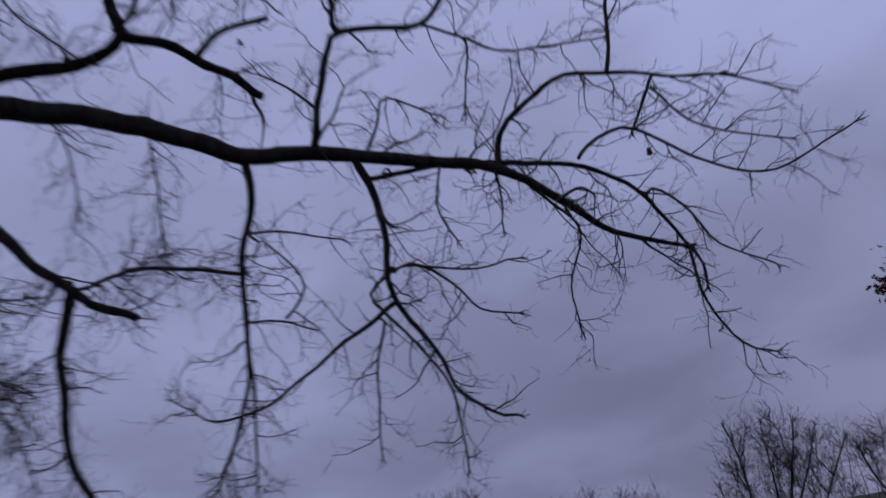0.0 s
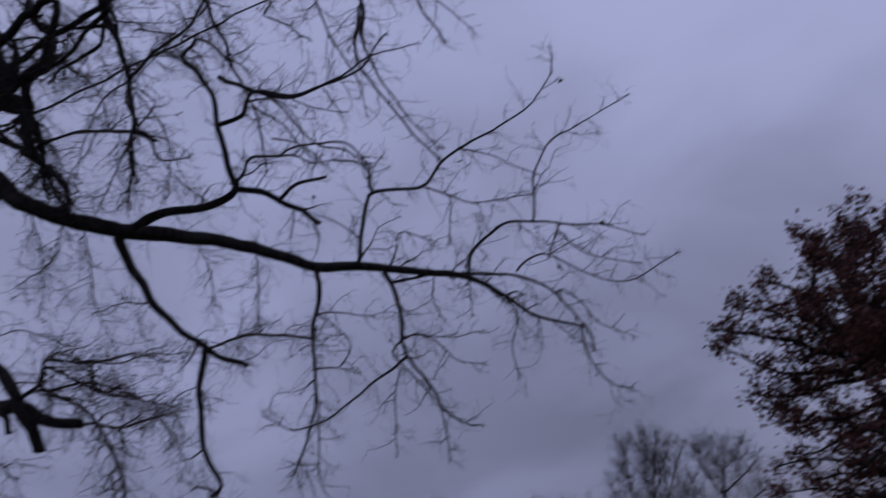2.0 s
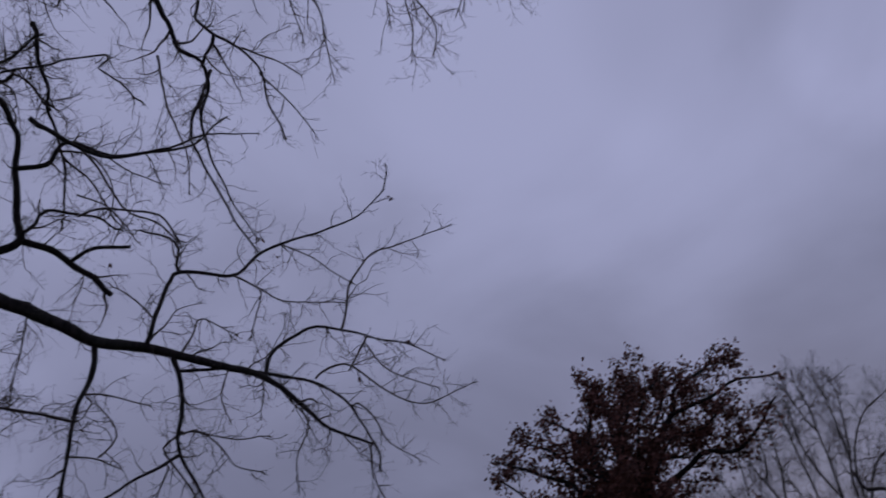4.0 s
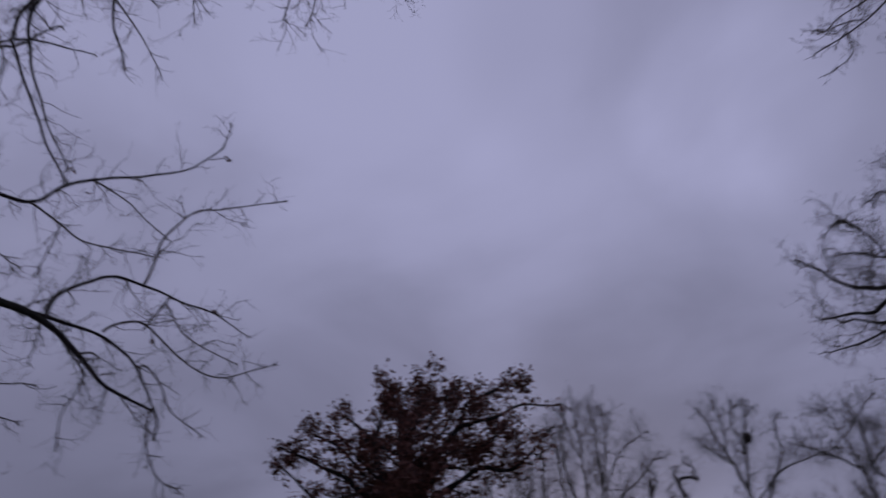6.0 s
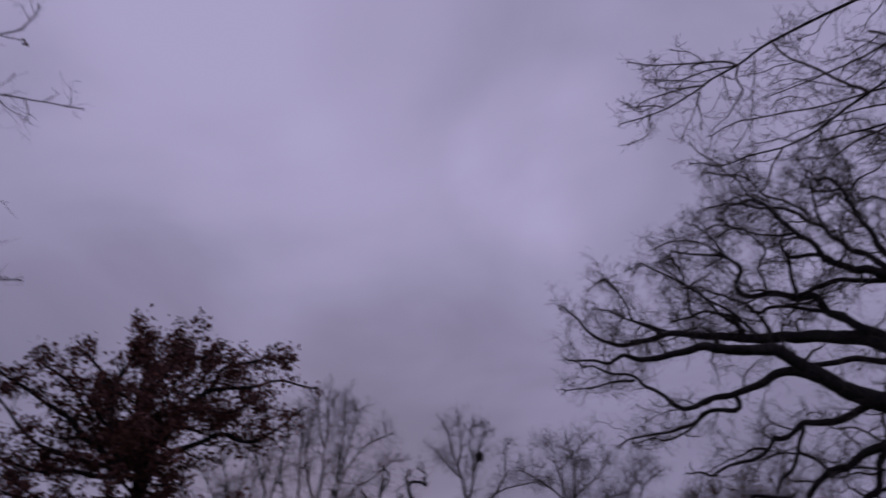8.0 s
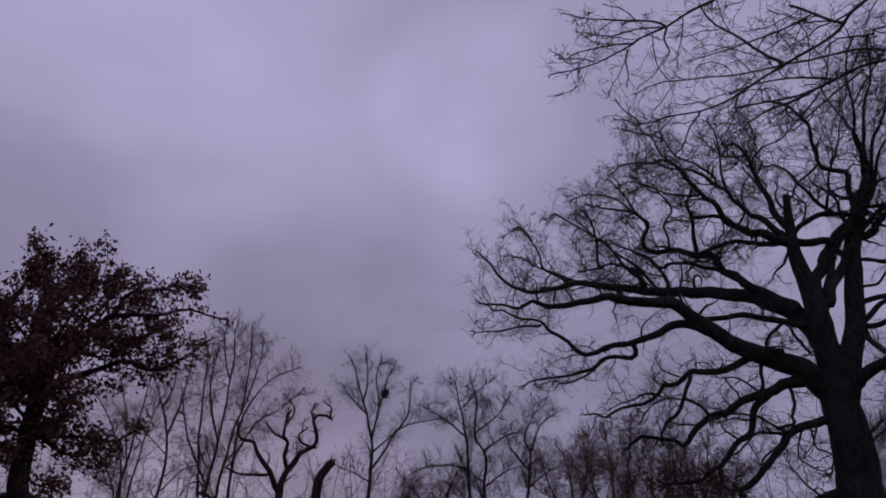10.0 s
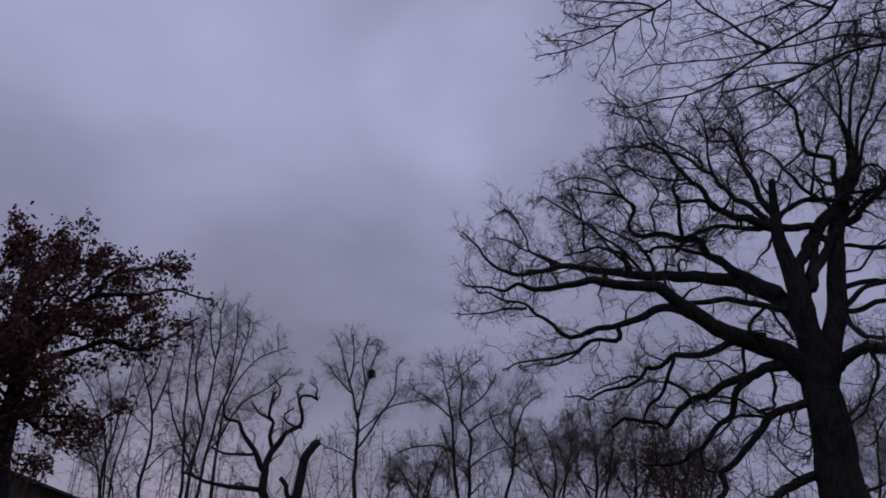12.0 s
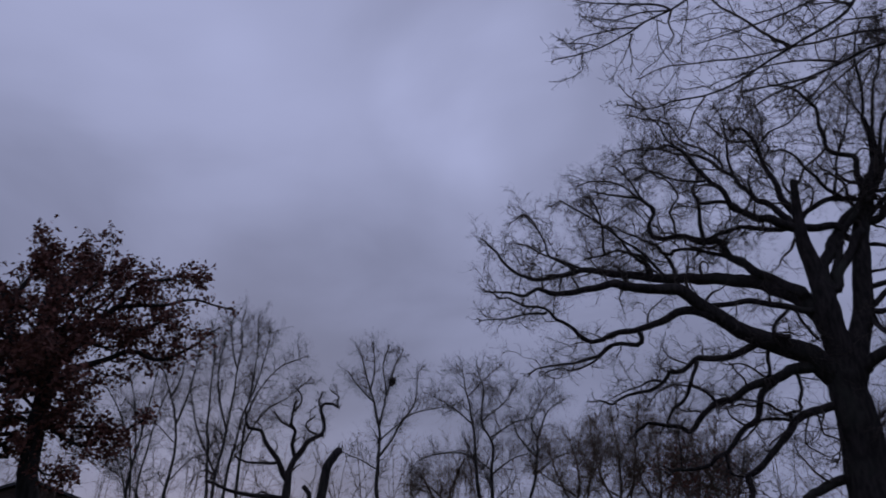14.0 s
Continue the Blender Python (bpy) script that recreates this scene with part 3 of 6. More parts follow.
    t.limb([(9.11, -1.44, 12.46), (9.76, -1.45, 12.38), (10.18, -1.24, 11.79), (10.19, -1.01, 11.16)], 0.026, 0.013)
    t.limb([(0.00, 0.00, 14.57), (10.72, -4.39, 14.79), (11.87, -4.20, 13.73), (12.21, -4.15, 13.41), (12.74, -4.13, 13.11), (13.09, -3.99, 12.56), (13.29, -3.81, 11.87), (13.55, -3.66, 11.26)], 0.129, 0.016)
    t.limb([(10.72, -4.39, 14.79), (11.29, -3.92, 13.89), (11.53, -3.67, 13.42), (12.00, -3.55, 13.21), (12.15, -3.30, 12.72), (11.97, -3.02, 12.17), (12.04, -2.81, 11.76), (12.56, -2.28, 10.73), (13.09, -1.91, 10.04)], 0.067, 0.011)
    t.limb([(12.21, -4.15, 13.41), (12.02, -3.74, 13.01)], 0.039, 0.033)
    t.limb([(10.72, -4.39, 14.79), (13.26, -5.08, 15.47), (15.81, -5.37, 15.36), (18.36, -5.68, 15.36)], 0.115, 0.026)
    t.limb([(0.00, 0.00, 12.92), (9.40, -3.03, 13.50), (9.99, -3.04, 13.34), (10.41, -2.98, 13.05), (10.85, -2.88, 12.65)], 0.044, 0.017)
    t.limb([(8.79, -2.39, 12.46), (9.56, -2.15, 12.07), (10.15, -2.02, 11.87), (11.11, -2.05, 12.09), (12.07, -2.16, 12.46), (13.12, -2.17, 12.64)], 0.055, 0.012)
    t.limb([(13.26, -5.08, 15.47), (14.26, -4.53, 14.17), (14.42, -4.24, 13.50), (14.59, -3.91, 12.73)], 0.035, 0.012)
    t.limb([(15.81, -5.37, 15.36), (16.11, -4.92, 14.33), (16.26, -4.62, 13.65), (16.23, -4.34, 13.02)], 0.030, 0.012)
    t.limb([(16.10, -5.03, 14.57), (16.45, -4.89, 14.11), (16.73, -4.75, 13.64), (16.65, -4.55, 13.04)], 0.024, 0.012)
    t.limb([(16.80, -5.50, 15.39), (17.37, -5.21, 14.61), (17.21, -4.95, 13.93)], 0.025, 0.012)
    t.limb([(15.09, -5.29, 15.38), (15.62, -4.92, 14.54), (15.78, -4.61, 13.86)], 0.024, 0.012)
    t.limb([(17.57, -5.60, 15.36), (18.09, -5.33, 14.52), (18.83, -5.35, 14.40)], 0.025, 0.013)
    t.limb([(13.09, -3.99, 12.56), (13.74, -3.63, 12.16), (14.24, -3.25, 11.70)], 0.023, 0.011)
    t.limb([(12.74, -4.13, 13.11), (13.44, -4.10, 12.86), (13.89, -4.04, 12.57)], 0.022, 0.011)
    t.limb([(13.27, -5.03, 15.35), (13.68, -4.57, 14.27), (13.97, -4.21, 13.40)], 0.029, 0.011)
    t.limb([(10.15, -2.02, 11.87), (10.68, -2.00, 11.49), (11.31, -2.04, 11.21)], 0.022, 0.011)
    t.limb([(9.68, -1.30, 10.90), (10.23, -1.37, 11.07), (11.18, -1.33, 10.96), (11.59, -1.11, 10.47)], 0.028, 0.023)
    t.limb([(9.64, -1.55, 11.25), (10.25, -1.52, 10.95), (10.70, -1.39, 10.43)], 0.022, 0.011)
    # knotted wood close to the trunk
    t.limb([(3.32, -1.35, 11.33), (3.12, -1.39, 11.84), (2.98, -1.44, 12.62), (2.35, -1.50, 13.37)], 0.215, 0.198)
    t.limb([(2.34, -1.50, 13.46), (3.21, -1.59, 13.52), (3.63, -1.63, 13.63), (3.56, -1.69, 14.29), (3.25, -1.76, 15.18), (2.99, -1.82, 15.93), (2.80, -1.90, 17.05)], 0.186, 0.170)
    t.limb([(3.52, -1.62, 13.63), (3.88, -1.65, 13.19), (4.26, -1.68, 13.14), (4.14, -1.71, 13.61), (4.35, -1.75, 14.00), (4.65, -1.78, 14.28), (4.70, -1.83, 14.94), (4.35, -1.87, 15.62), (4.07, -1.92, 16.49)], 0.132, 0.098)
    t.limb([(3.53, -1.70, 14.39), (3.85, -1.75, 14.40), (3.96, -1.84, 14.90), (3.80, -1.89, 15.25), (3.51, -1.95, 15.19)], 0.081, 0.061)
    t.limb([(3.08, -1.57, 13.28), (3.62, -1.50, 12.67), (4.09, -1.44, 12.13), (4.41, -1.40, 11.85), (4.80, -1.34, 11.34), (5.05, -1.30, 10.97), (4.97, -1.27, 10.63)], 0.085, 0.050)
    t.limb([(4.09, -1.67, 13.19), (4.40, -1.60, 12.65), (4.52, -1.52, 12.05), (4.59, -1.45, 11.47), (4.71, -1.37, 10.89)], 0.111, 0.050)
    t.limb([(4.15, -1.67, 13.11), (4.08, -1.75, 12.61), (4.46, -1.87, 11.79)], 0.052, 0.043)
    t.limb([(6.29, -2.60, 15.74), (6.29, -2.43, 14.83), (6.53, -2.31, 14.19), (6.66, -2.16, 13.45), (6.69, -2.00, 12.60), (6.73, -1.86, 11.91), (6.66, -1.75, 11.40), (6.71, -1.60, 10.71)], 0.112, 0.031)
    t.limb([(6.29, -2.41, 14.68), (6.18, -2.30, 14.12), (5.67, -2.19, 13.97), (5.15, -2.07, 13.73), (4.93, -2.01, 13.51)], 0.065, 0.026)
    t.limb([(6.67, -1.83, 11.87), (6.01, -1.75, 12.07), (5.46, -1.67, 12.19), (4.76, -1.58, 12.17), (4.45, -1.53, 12.12)], 0.037, 0.032)
    t.limb([(6.72, -1.83, 11.85), (7.02, -1.94, 11.57), (7.31, -2.03, 11.34)], 0.050, 0.042, blunt=True)
    t.limb([(6.66, -1.75, 11.40), (6.59, -1.65, 11.03), (6.56, -1.54, 10.59), (6.47, -1.45, 10.24)], 0.031, 0.018)
    t.limb([(6.28, -2.38, 14.53), (5.53, -2.24, 14.76), (5.06, -2.16, 15.07), (4.68, -2.08, 15.15)], 0.052, 0.027)
    t.limb([(4.70, -1.82, 14.77), (5.08, -1.74, 14.21), (5.60, -1.66, 13.64), (5.91, -1.57, 12.96), (6.02, -1.52, 12.49)], 0.040, 0.019)
    tubes = Tubes()
    near_trunk = lambda p: 3.9 < p[0] < 5.6 and p[2] > 10.7
    t.fork(0.85, 1.4, least=0.020, share=0.45, up=-0.15, start=0.05, where=near_trunk, most=0.15)
    t.fork(0.8, 1.2, least=0.012, share=0.6, up=-0.2, start=0.1, where=lambda p: p[0] < 9.3 and p[2] > 10.7, most=0.05)
    t.fork(0.27, 1.3, least=0.011, share=0.6, up=-0.12, start=0.1, where=lambda p: p[0] < 9.3 and p[2] <= 10.7, most=0.05)
    t.fork(0.9, 1.5, least=0.035, share=0.35, up=-0.08, start=0.25, most=0.10)
    t.fork(0.55, 1.3, least=0.012, share=0.7, up=-0.25, start=0.1, most=0.12, where=lambda p: p[2] > 12.7 and p[0] > 7.0)
    t.fork(0.8, 1.0, least=0.011, share=0.6, up=-0.12, start=0.2, most=0.07, where=lambda p: p[2] < 10.5)
    t.grow(tubes, spacing=0.33, reach=1.05, fine=0.38, thick=0.010, droop=-0.012, levels=3, start=0.08, bushy=0.41, tip=0.22, where=lambda p: p[2] < 19 and (p[0] > 4.0 or p[2] < 8 and p[0] > 1.0))
    top = t.build("long_limbed_oak", "bare old oak with a long drooping limb and hanging twigs", BARK, TWIG, tubes)
    # the few withered leaves that still hang from twig ends
    ends = np.array([p for p, w in t.tips])
    for spot in ((16.1, -1.7, 11.4), (13.2, -1.3, 10.5), (13.6, -1.1, 10.1), (16.4, -0.4, 8.3), (15.1, 0.0, 7.5), (7.8, -2.0, 12.0), (3.1, -1.2, 10.3), (2.6, -0.8, 9.7), (3.1, -0.5, 8.7), (3.6, -0.4, 8.5), (4.3, -0.4, 8.4), (2.8, -0.5, 8.6), (6.6, 0.2, 7.1), (10.4, -1.0, 9.8)):
        k = int(np.argmin(np.linalg.norm(ends - np.array(spot), axis=1)))
        for _ in range(3):
            v, f = leaf_sheet([t.tips[k]], t.rng, 0.11, 0.035, 0.0)
            child("leaf", quads("leaf", v, f), RUSSET_LEAF, top, "curled withered brown leaf")


long_limb_oak()


# ---------------------------------------------------------------- the oak that keeps its russet leaves
def russet_oak():
    t = Tree(-8.79, 14.55, 31.1, seed=5, crook=0.18)
    t.trunk([(0.18, -0.00, 1.51), (0.02, 0.00, 2.63), (0.00, -0.00, 3.72), (-0.01, 0.00, 4.46)], 0.236, 0.165)
    t.limb([(-0.01, 0.00, 4.46), (-0.25, 0.10, 5.35), (-0.31, 0.20, 6.38), (-0.38, 0.27, 7.12), (-0.41, 0.30, 7.40)], 0.192, 0.026)
    t.limb([(0.01, -0.00, 4.06), (0.32, -0.11, 4.66), (0.80, -0.20, 4.94), (1.53, -0.32, 5.22), (2.23, -0.42, 5.16), (2.82, -0.52, 5.56), (3.26, -0.60, 5.94)], 0.105, 0.020)
    t.limb([(-0.01, 0.00, 4.46), (0.39, 0.23, 5.47), (1.05, 0.46, 6.41), (1.57, 0.62, 7.10), (2.45, 0.80, 7.54)], 0.128, 0.028)
    t.limb([(1.05, 0.46, 6.41), (2.00, 0.29, 6.52), (2.72, 0.16, 6.74), (3.64, -0.00, 6.63)], 0.062, 0.021)
    t.limb([(-0.25, 0.17, 6.12), (0.10, -0.42, 6.66), (0.34, -0.80, 7.01)], 0.061, 0.025)
    t.limb([(0.25, 0.15, 5.06), (0.86, -0.49, 5.62), (1.59, -1.00, 5.60), (2.07, -1.40, 5.83)], 0.054, 0.018)
    t.limb([(-0.13, 0.04, 4.87), (0.11, -0.89, 5.42), (0.31, -1.54, 5.76), (0.50, -2.20, 6.08)], 0.067, 0.017)
    t.limb([(0.39, 0.23, 5.47), (1.27, 1.27, 5.68), (2.07, 2.20, 6.28)], 0.051, 0.022)
    t.limb([(0.02, -0.00, 3.72), (0.71, -0.20, 3.25), (1.08, -0.29, 3.21), (1.27, -0.40, 3.54)], 0.053, 0.023)
    t.limb([(0.13, -0.36, 6.55), (0.77, 0.09, 7.01), (1.33, 0.50, 7.60)], 0.048, 0.020)
    t.limb([(-0.03, -0.00, 4.34), (-0.20, -1.25, 4.56), (-0.46, -2.20, 4.50)], 0.036, 0.015)
    t.limb([(-0.02, -0.00, 4.29), (0.22, -1.22, 4.34), (0.49, -2.50, 4.30)], 0.036, 0.015)
    t.limb([(0.01, -0.00, 4.06), (-0.26, -0.86, 4.13), (-0.58, -2.00, 3.87)], 0.035, 0.015)
    t.limb([(-0.04, 0.00, 4.46), (-0.06, -1.45, 4.70), (-0.22, -2.60, 4.81)], 0.041, 0.015)
    t.limb([(-0.01, 0.00, 4.46), (0.23, -1.09, 4.81), (0.54, -2.00, 4.94)], 0.044, 0.016)
    t.limb([(-0.04, 0.00, 4.46), (-0.48, 1.17, 5.05), (-0.98, 2.40, 5.76)], 0.054, 0.020)
    t.limb([(0.02, -0.00, 4.18), (0.42, -0.74, 3.99), (0.78, -1.50, 3.97)], 0.038, 0.016)
    t.limb([(0.03, -0.00, 4.06), (0.32, -0.54, 3.79), (0.58, -1.00, 3.64)], 0.033, 0.017)
    t.limb([(-0.01, -0.00, 4.35), (0.52, 0.80, 4.47), (0.97, 1.50, 4.82)], 0.046, 0.020)
    t.limb([(0.01, 0.00, 3.89), (-0.33, 0.63, 3.89), (-0.69, 1.20, 4.05)], 0.037, 0.018)
    t.limb([(0.06, -0.00, 3.84), (-0.53, -0.41, 4.28), (-1.14, -0.80, 4.43)], 0.054, 0.016)
    t.limb([(-0.01, -0.00, 4.35), (-0.49, -0.49, 4.96), (-0.96, -0.86, 5.27), (-1.32, -1.20, 5.59)], 0.066, 0.016)
    t.limb([(-0.01, 0.00, 4.46), (-0.70, 0.42, 5.00), (-1.38, 0.80, 5.23)], 0.060, 0.018)
    t.limb([(-0.03, -0.00, 4.40), (0.04, 0.53, 5.11), (-0.43, 1.10, 5.81), (-0.90, 1.60, 6.40)], 0.059, 0.020)
    t.limb([(-0.00, 0.00, 3.50), (-0.39, -0.25, 3.66), (-0.73, -0.50, 3.49)], 0.044, 0.016)
    t.limb([(0.02, 0.00, 3.17), (-0.50, 0.32, 3.27), (-0.85, 0.60, 3.06)], 0.046, 0.017)
    t.limb([(0.01, -0.00, 3.61), (0.32, -0.42, 3.58), (0.47, -0.80, 3.77)], 0.028, 0.017)
    t.limb([(-0.49, -0.00, 4.57), (-0.96, 0.25, 5.81), (-1.18, 0.38, 6.54), (-1.67, 0.50, 7.00)], 0.127, 0.028)
    t.limb([(-0.55, -0.00, 4.45), (-1.44, -0.18, 5.10), (-2.33, -0.36, 5.74), (-3.08, -0.50, 6.11)], 0.103, 0.019)
    t.limb([(-0.55, -0.00, 4.39), (-1.73, 0.31, 4.71), (-2.55, 0.54, 5.18), (-3.36, 0.80, 6.01)], 0.083, 0.021)
    t.limb([(-0.96, 0.25, 5.81), (-0.81, 0.44, 6.68), (-0.56, 0.60, 7.42)], 0.072, 0.029)
    t.limb([(-0.43, 0.02, 4.70), (-0.14, -0.50, 5.84), (0.13, -0.74, 6.29), (0.28, -1.00, 6.88)], 0.106, 0.026)
    t.limb([(-1.20, -0.00, 5.37), (-1.65, -0.84, 5.84), (-2.18, -1.60, 6.04)], 0.055, 0.018)
    t.limb([(-0.30, -0.00, 4.44), (0.10, -0.92, 4.97), (-0.37, -1.79, 5.41), (-0.81, -2.40, 5.51)], 0.058, 0.017)
    t.limb([(-0.43, 0.02, 4.70), (0.26, 0.60, 5.83), (0.86, 0.99, 6.61), (1.38, 1.40, 7.62)], 0.092, 0.023)
    t.limb([(-0.56, 0.00, 4.21), (-1.44, 0.00, 4.27), (-2.31, -0.00, 4.33), (-2.94, 0.00, 4.61)], 0.076, 0.019)
    t.limb([(-0.43, -0.00, 3.72), (-1.38, -0.45, 3.51), (-1.95, -0.72, 3.63), (-2.49, -1.00, 3.74)], 0.053, 0.018)
    t.limb([(-0.44, -0.00, 3.38), (-1.43, 0.22, 3.24), (-2.17, 0.39, 3.08), (-2.68, 0.50, 3.24)], 0.056, 0.019)
    t.limb([(-0.44, 0.00, 3.26), (-1.14, -0.34, 2.63), (-1.80, -0.60, 2.35)], 0.046, 0.017)
    t.limb([(-0.31, -0.00, 3.37), (0.27, -0.79, 2.60), (0.72, -1.20, 2.64)], 0.040, 0.017)
    t.limb([(-0.43, -0.00, 3.72), (-0.95, 0.46, 3.34), (-1.74, 1.00, 3.10)], 0.058, 0.019)
    t.limb([(0.82, -0.00, 3.64), (1.54, -0.55, 3.52), (2.01, -1.00, 3.77)], 0.043, 0.018)
    t.limb([(-0.39, -0.00, 2.96), (-1.14, -0.14, 3.38), (-1.96, -0.27, 3.78), (-2.79, -0.40, 4.17)], 0.055, 0.018)
    t.limb([(-0.60, -0.00, 2.13), (-1.39, 0.19, 2.61), (-2.16, 0.35, 2.96), (-3.06, 0.50, 3.00)], 0.056, 0.019)
    t.limb([(-0.71, 0.00, 1.53), (-1.48, -0.30, 2.01), (-2.27, -0.56, 2.32), (-3.14, -0.80, 2.38)], 0.052, 0.017)
    t.limb([(-0.59, -0.00, 1.81), (-1.18, 0.51, 2.40), (-1.81, 0.85, 2.58), (-2.54, 1.20, 2.62)], 0.050, 0.019)
    t.limb([(-0.91, -0.00, 1.06), (-1.62, 0.08, 1.51), (-2.50, 0.15, 1.74), (-3.22, 0.20, 1.66)], 0.047, 0.018)
    t.limb([(-0.56, -0.00, 2.34), (-0.94, -0.79, 2.72), (-1.38, -1.50, 2.90)], 0.037, 0.016)
    tubes = Tubes()
    t.fork(0.34, 1.15, least=0.03, share=0.5, up=0.15)
    t.grow(tubes, spacing=0.22, reach=0.42, fine=0.20, thick=0.012, levels=2, start=0.3, tip=0.4)
    top = t.build("russet_oak", "oak still holding its withered russet brown leaves", BARK, TWIG, tubes)
    v, f = leaf_sheet(t.tips, t.rng, 0.115, 0.11, 10.5)
    child("foliage", quads("foliage", v, f), RUSSET_LEAF, top, "withered russet brown oak leaves", kind="stuff")


russet_oak()


# ---------------------------------------------------------------- the broad bare oak
def broad_oak():
    t = Tree(8.02, 14.99, -28.2, seed=8, crook=0.26, taper=0.56)
    t.trunk([(0.08, 0.00, 2.09), (0.11, 0.00, 2.99), (0.09, 0.00, 3.67), (0.06, 0.00, 4.26), (0.07, 0.00, 4.74)], 0.499, 0.352)
    t.trunk([(0.02, 0.00, 4.48), (0.02, -0.05, 5.23), (0.02, -0.09, 5.86), (-0.04, -0.14, 6.50), (-0.12, -0.17, 7.04), (-0.19, -0.20, 7.53), (-0.24, -0.23, 8.02), (-0.25, -0.26, 8.44), (-0.22, -0.30, 9.18)], 0.326, 0.073)
    t.trunk([(0.15, 0.00, 4.47), (0.41, 0.12, 5.22), (0.62, 0.23, 5.98), (0.77, 0.32, 6.64), (0.90, 0.41, 7.33), (0.98, 0.49, 7.90), (1.17, 0.56, 8.46), (1.33, 0.64, 9.05), (1.58, 0.70, 9.49)], 0.240, 0.148)
    t.limb([(0.05, -0.12, 6.23), (0.09, 0.04, 6.94), (0.19, 0.13, 7.36), (0.34, 0.20, 7.67), (0.59, 0.30, 8.05), (0.83, 0.38, 8.35), (1.14, 0.48, 8.65)], 0.162, 0.119)
    t.limb([(0.17, -0.13, 6.45), (0.42, 0.08, 7.10), (0.68, 0.22, 7.51), (0.98, 0.37, 7.93)], 0.113, 0.097)
    t.limb([(-0.01, -0.09, 5.71), (-0.45, 0.10, 6.43), (-1.00, 0.25, 6.84), (-1.60, 0.39, 7.19), (-2.12, 0.50, 7.37), (-2.68, 0.61, 7.46), (-3.40, 0.75, 7.64), (-4.00, 0.85, 7.80), (-4.62, 0.96, 8.02), (-5.11, 1.05, 8.21), (-5.79, 1.16, 8.40), (-6.51, 1.27, 8.44), (-6.88, 1.32, 8.46), (-7.45, 1.41, 8.49), (-8.03, 1.50, 8.85), (-8.39, 1.56, 9.18), (-8.85, 1.65, 9.80), (-9.18, 1.71, 10.22)], 0.285, 0.027)
    t.limb([(-0.08, 0.00, 4.54), (-0.52, -0.27, 5.10), (-0.93, -0.44, 5.32), (-1.35, -0.60, 5.46), (-1.77, -0.77, 5.67), (-2.07, -0.91, 5.93), (-2.38, -1.05, 6.20), (-2.70, -1.19, 6.48), (-3.02, -1.32, 6.69), (-3.62, -1.52, 6.75), (-3.97, -1.64, 6.82), (-4.33, -1.76, 6.91), (-4.83, -1.92, 6.83), (-5.21, -2.04, 6.76), (-5.59, -2.16, 6.75), (-5.84, -2.24, 6.86), (-6.16, -2.34, 6.79), (-6.48, -2.44, 6.86), (-7.00, -2.60, 6.90)], 0.339, 0.020)
    t.limb([(-2.16, -0.94, 5.99), (-2.64, -1.03, 6.18), (-3.13, -1.12, 6.13), (-3.64, -1.22, 5.96), (-3.90, -1.26, 5.89), (-4.41, -1.35, 5.76), (-4.93, -1.44, 5.74), (-5.31, -1.51, 5.94), (-5.69, -1.59, 6.25), (-5.94, -1.65, 6.55), (-6.21, -1.70, 6.72), (-6.63, -1.77, 6.79), (-7.06, -1.84, 6.95)], 0.139, 0.021)
    t.limb([(-3.85, -1.25, 5.90), (-3.86, -1.23, 5.56), (-4.20, -1.21, 5.64), (-4.55, -1.18, 5.58), (-4.91, -1.16, 5.40), (-5.34, -1.13, 5.34), (-5.71, -1.11, 5.38), (-6.08, -1.09, 5.29), (-6.62, -1.05, 5.21)], 0.072, 0.021)
    t.limb([(-4.55, -1.18, 5.58), (-4.88, -1.29, 5.26), (-5.46, -1.44, 5.08), (-5.65, -1.49, 5.17), (-6.04, -1.58, 5.05)], 0.040, 0.013)
    t.limb([(-5.91, -1.64, 6.48), (-6.15, -1.71, 6.45), (-6.62, -1.83, 6.41), (-7.02, -1.94, 6.38), (-7.44, -2.04, 6.40)], 0.041, 0.014)
    t.limb([(-4.00, 0.85, 7.80), (-4.16, 0.95, 8.35), (-4.43, 1.02, 8.67), (-5.10, 1.15, 8.75), (-5.71, 1.25, 8.81)], 0.090, 0.024)
    t.limb([(-5.15, 1.15, 8.76), (-5.18, 0.97, 9.31), (-5.19, 0.78, 9.93), (-5.28, 0.65, 10.34)], 0.056, 0.024)
    t.limb([(-4.13, 0.93, 8.22), (-4.75, 1.16, 9.12), (-5.24, 1.32, 9.80), (-5.58, 1.43, 10.28), (-5.90, 1.53, 10.77)], 0.061, 0.017)
    t.limb([(-6.05, 1.20, 8.46), (-6.69, 1.01, 8.99), (-6.82, 0.92, 9.34), (-7.01, 0.79, 9.87), (-7.27, 0.70, 10.20)], 0.057, 0.017)
    t.limb([(-5.79, 1.16, 8.42), (-6.61, 1.37, 8.93), (-7.59, 1.62, 9.65), (-8.21, 1.76, 9.97)], 0.048, 0.018)
    t.limb([(-3.54, 0.77, 7.72), (-3.85, 0.55, 8.24), (-4.18, 0.39, 8.56), (-4.63, 0.18, 8.94), (-4.89, 0.07, 9.16)], 0.059, 0.023)
    t.limb([(-3.18, 0.72, 7.59), (-3.39, 0.90, 8.08), (-3.53, 1.05, 8.48), (-3.83, 1.21, 8.87), (-4.32, 1.42, 9.27), (-4.81, 1.62, 9.65)], 0.066, 0.025)
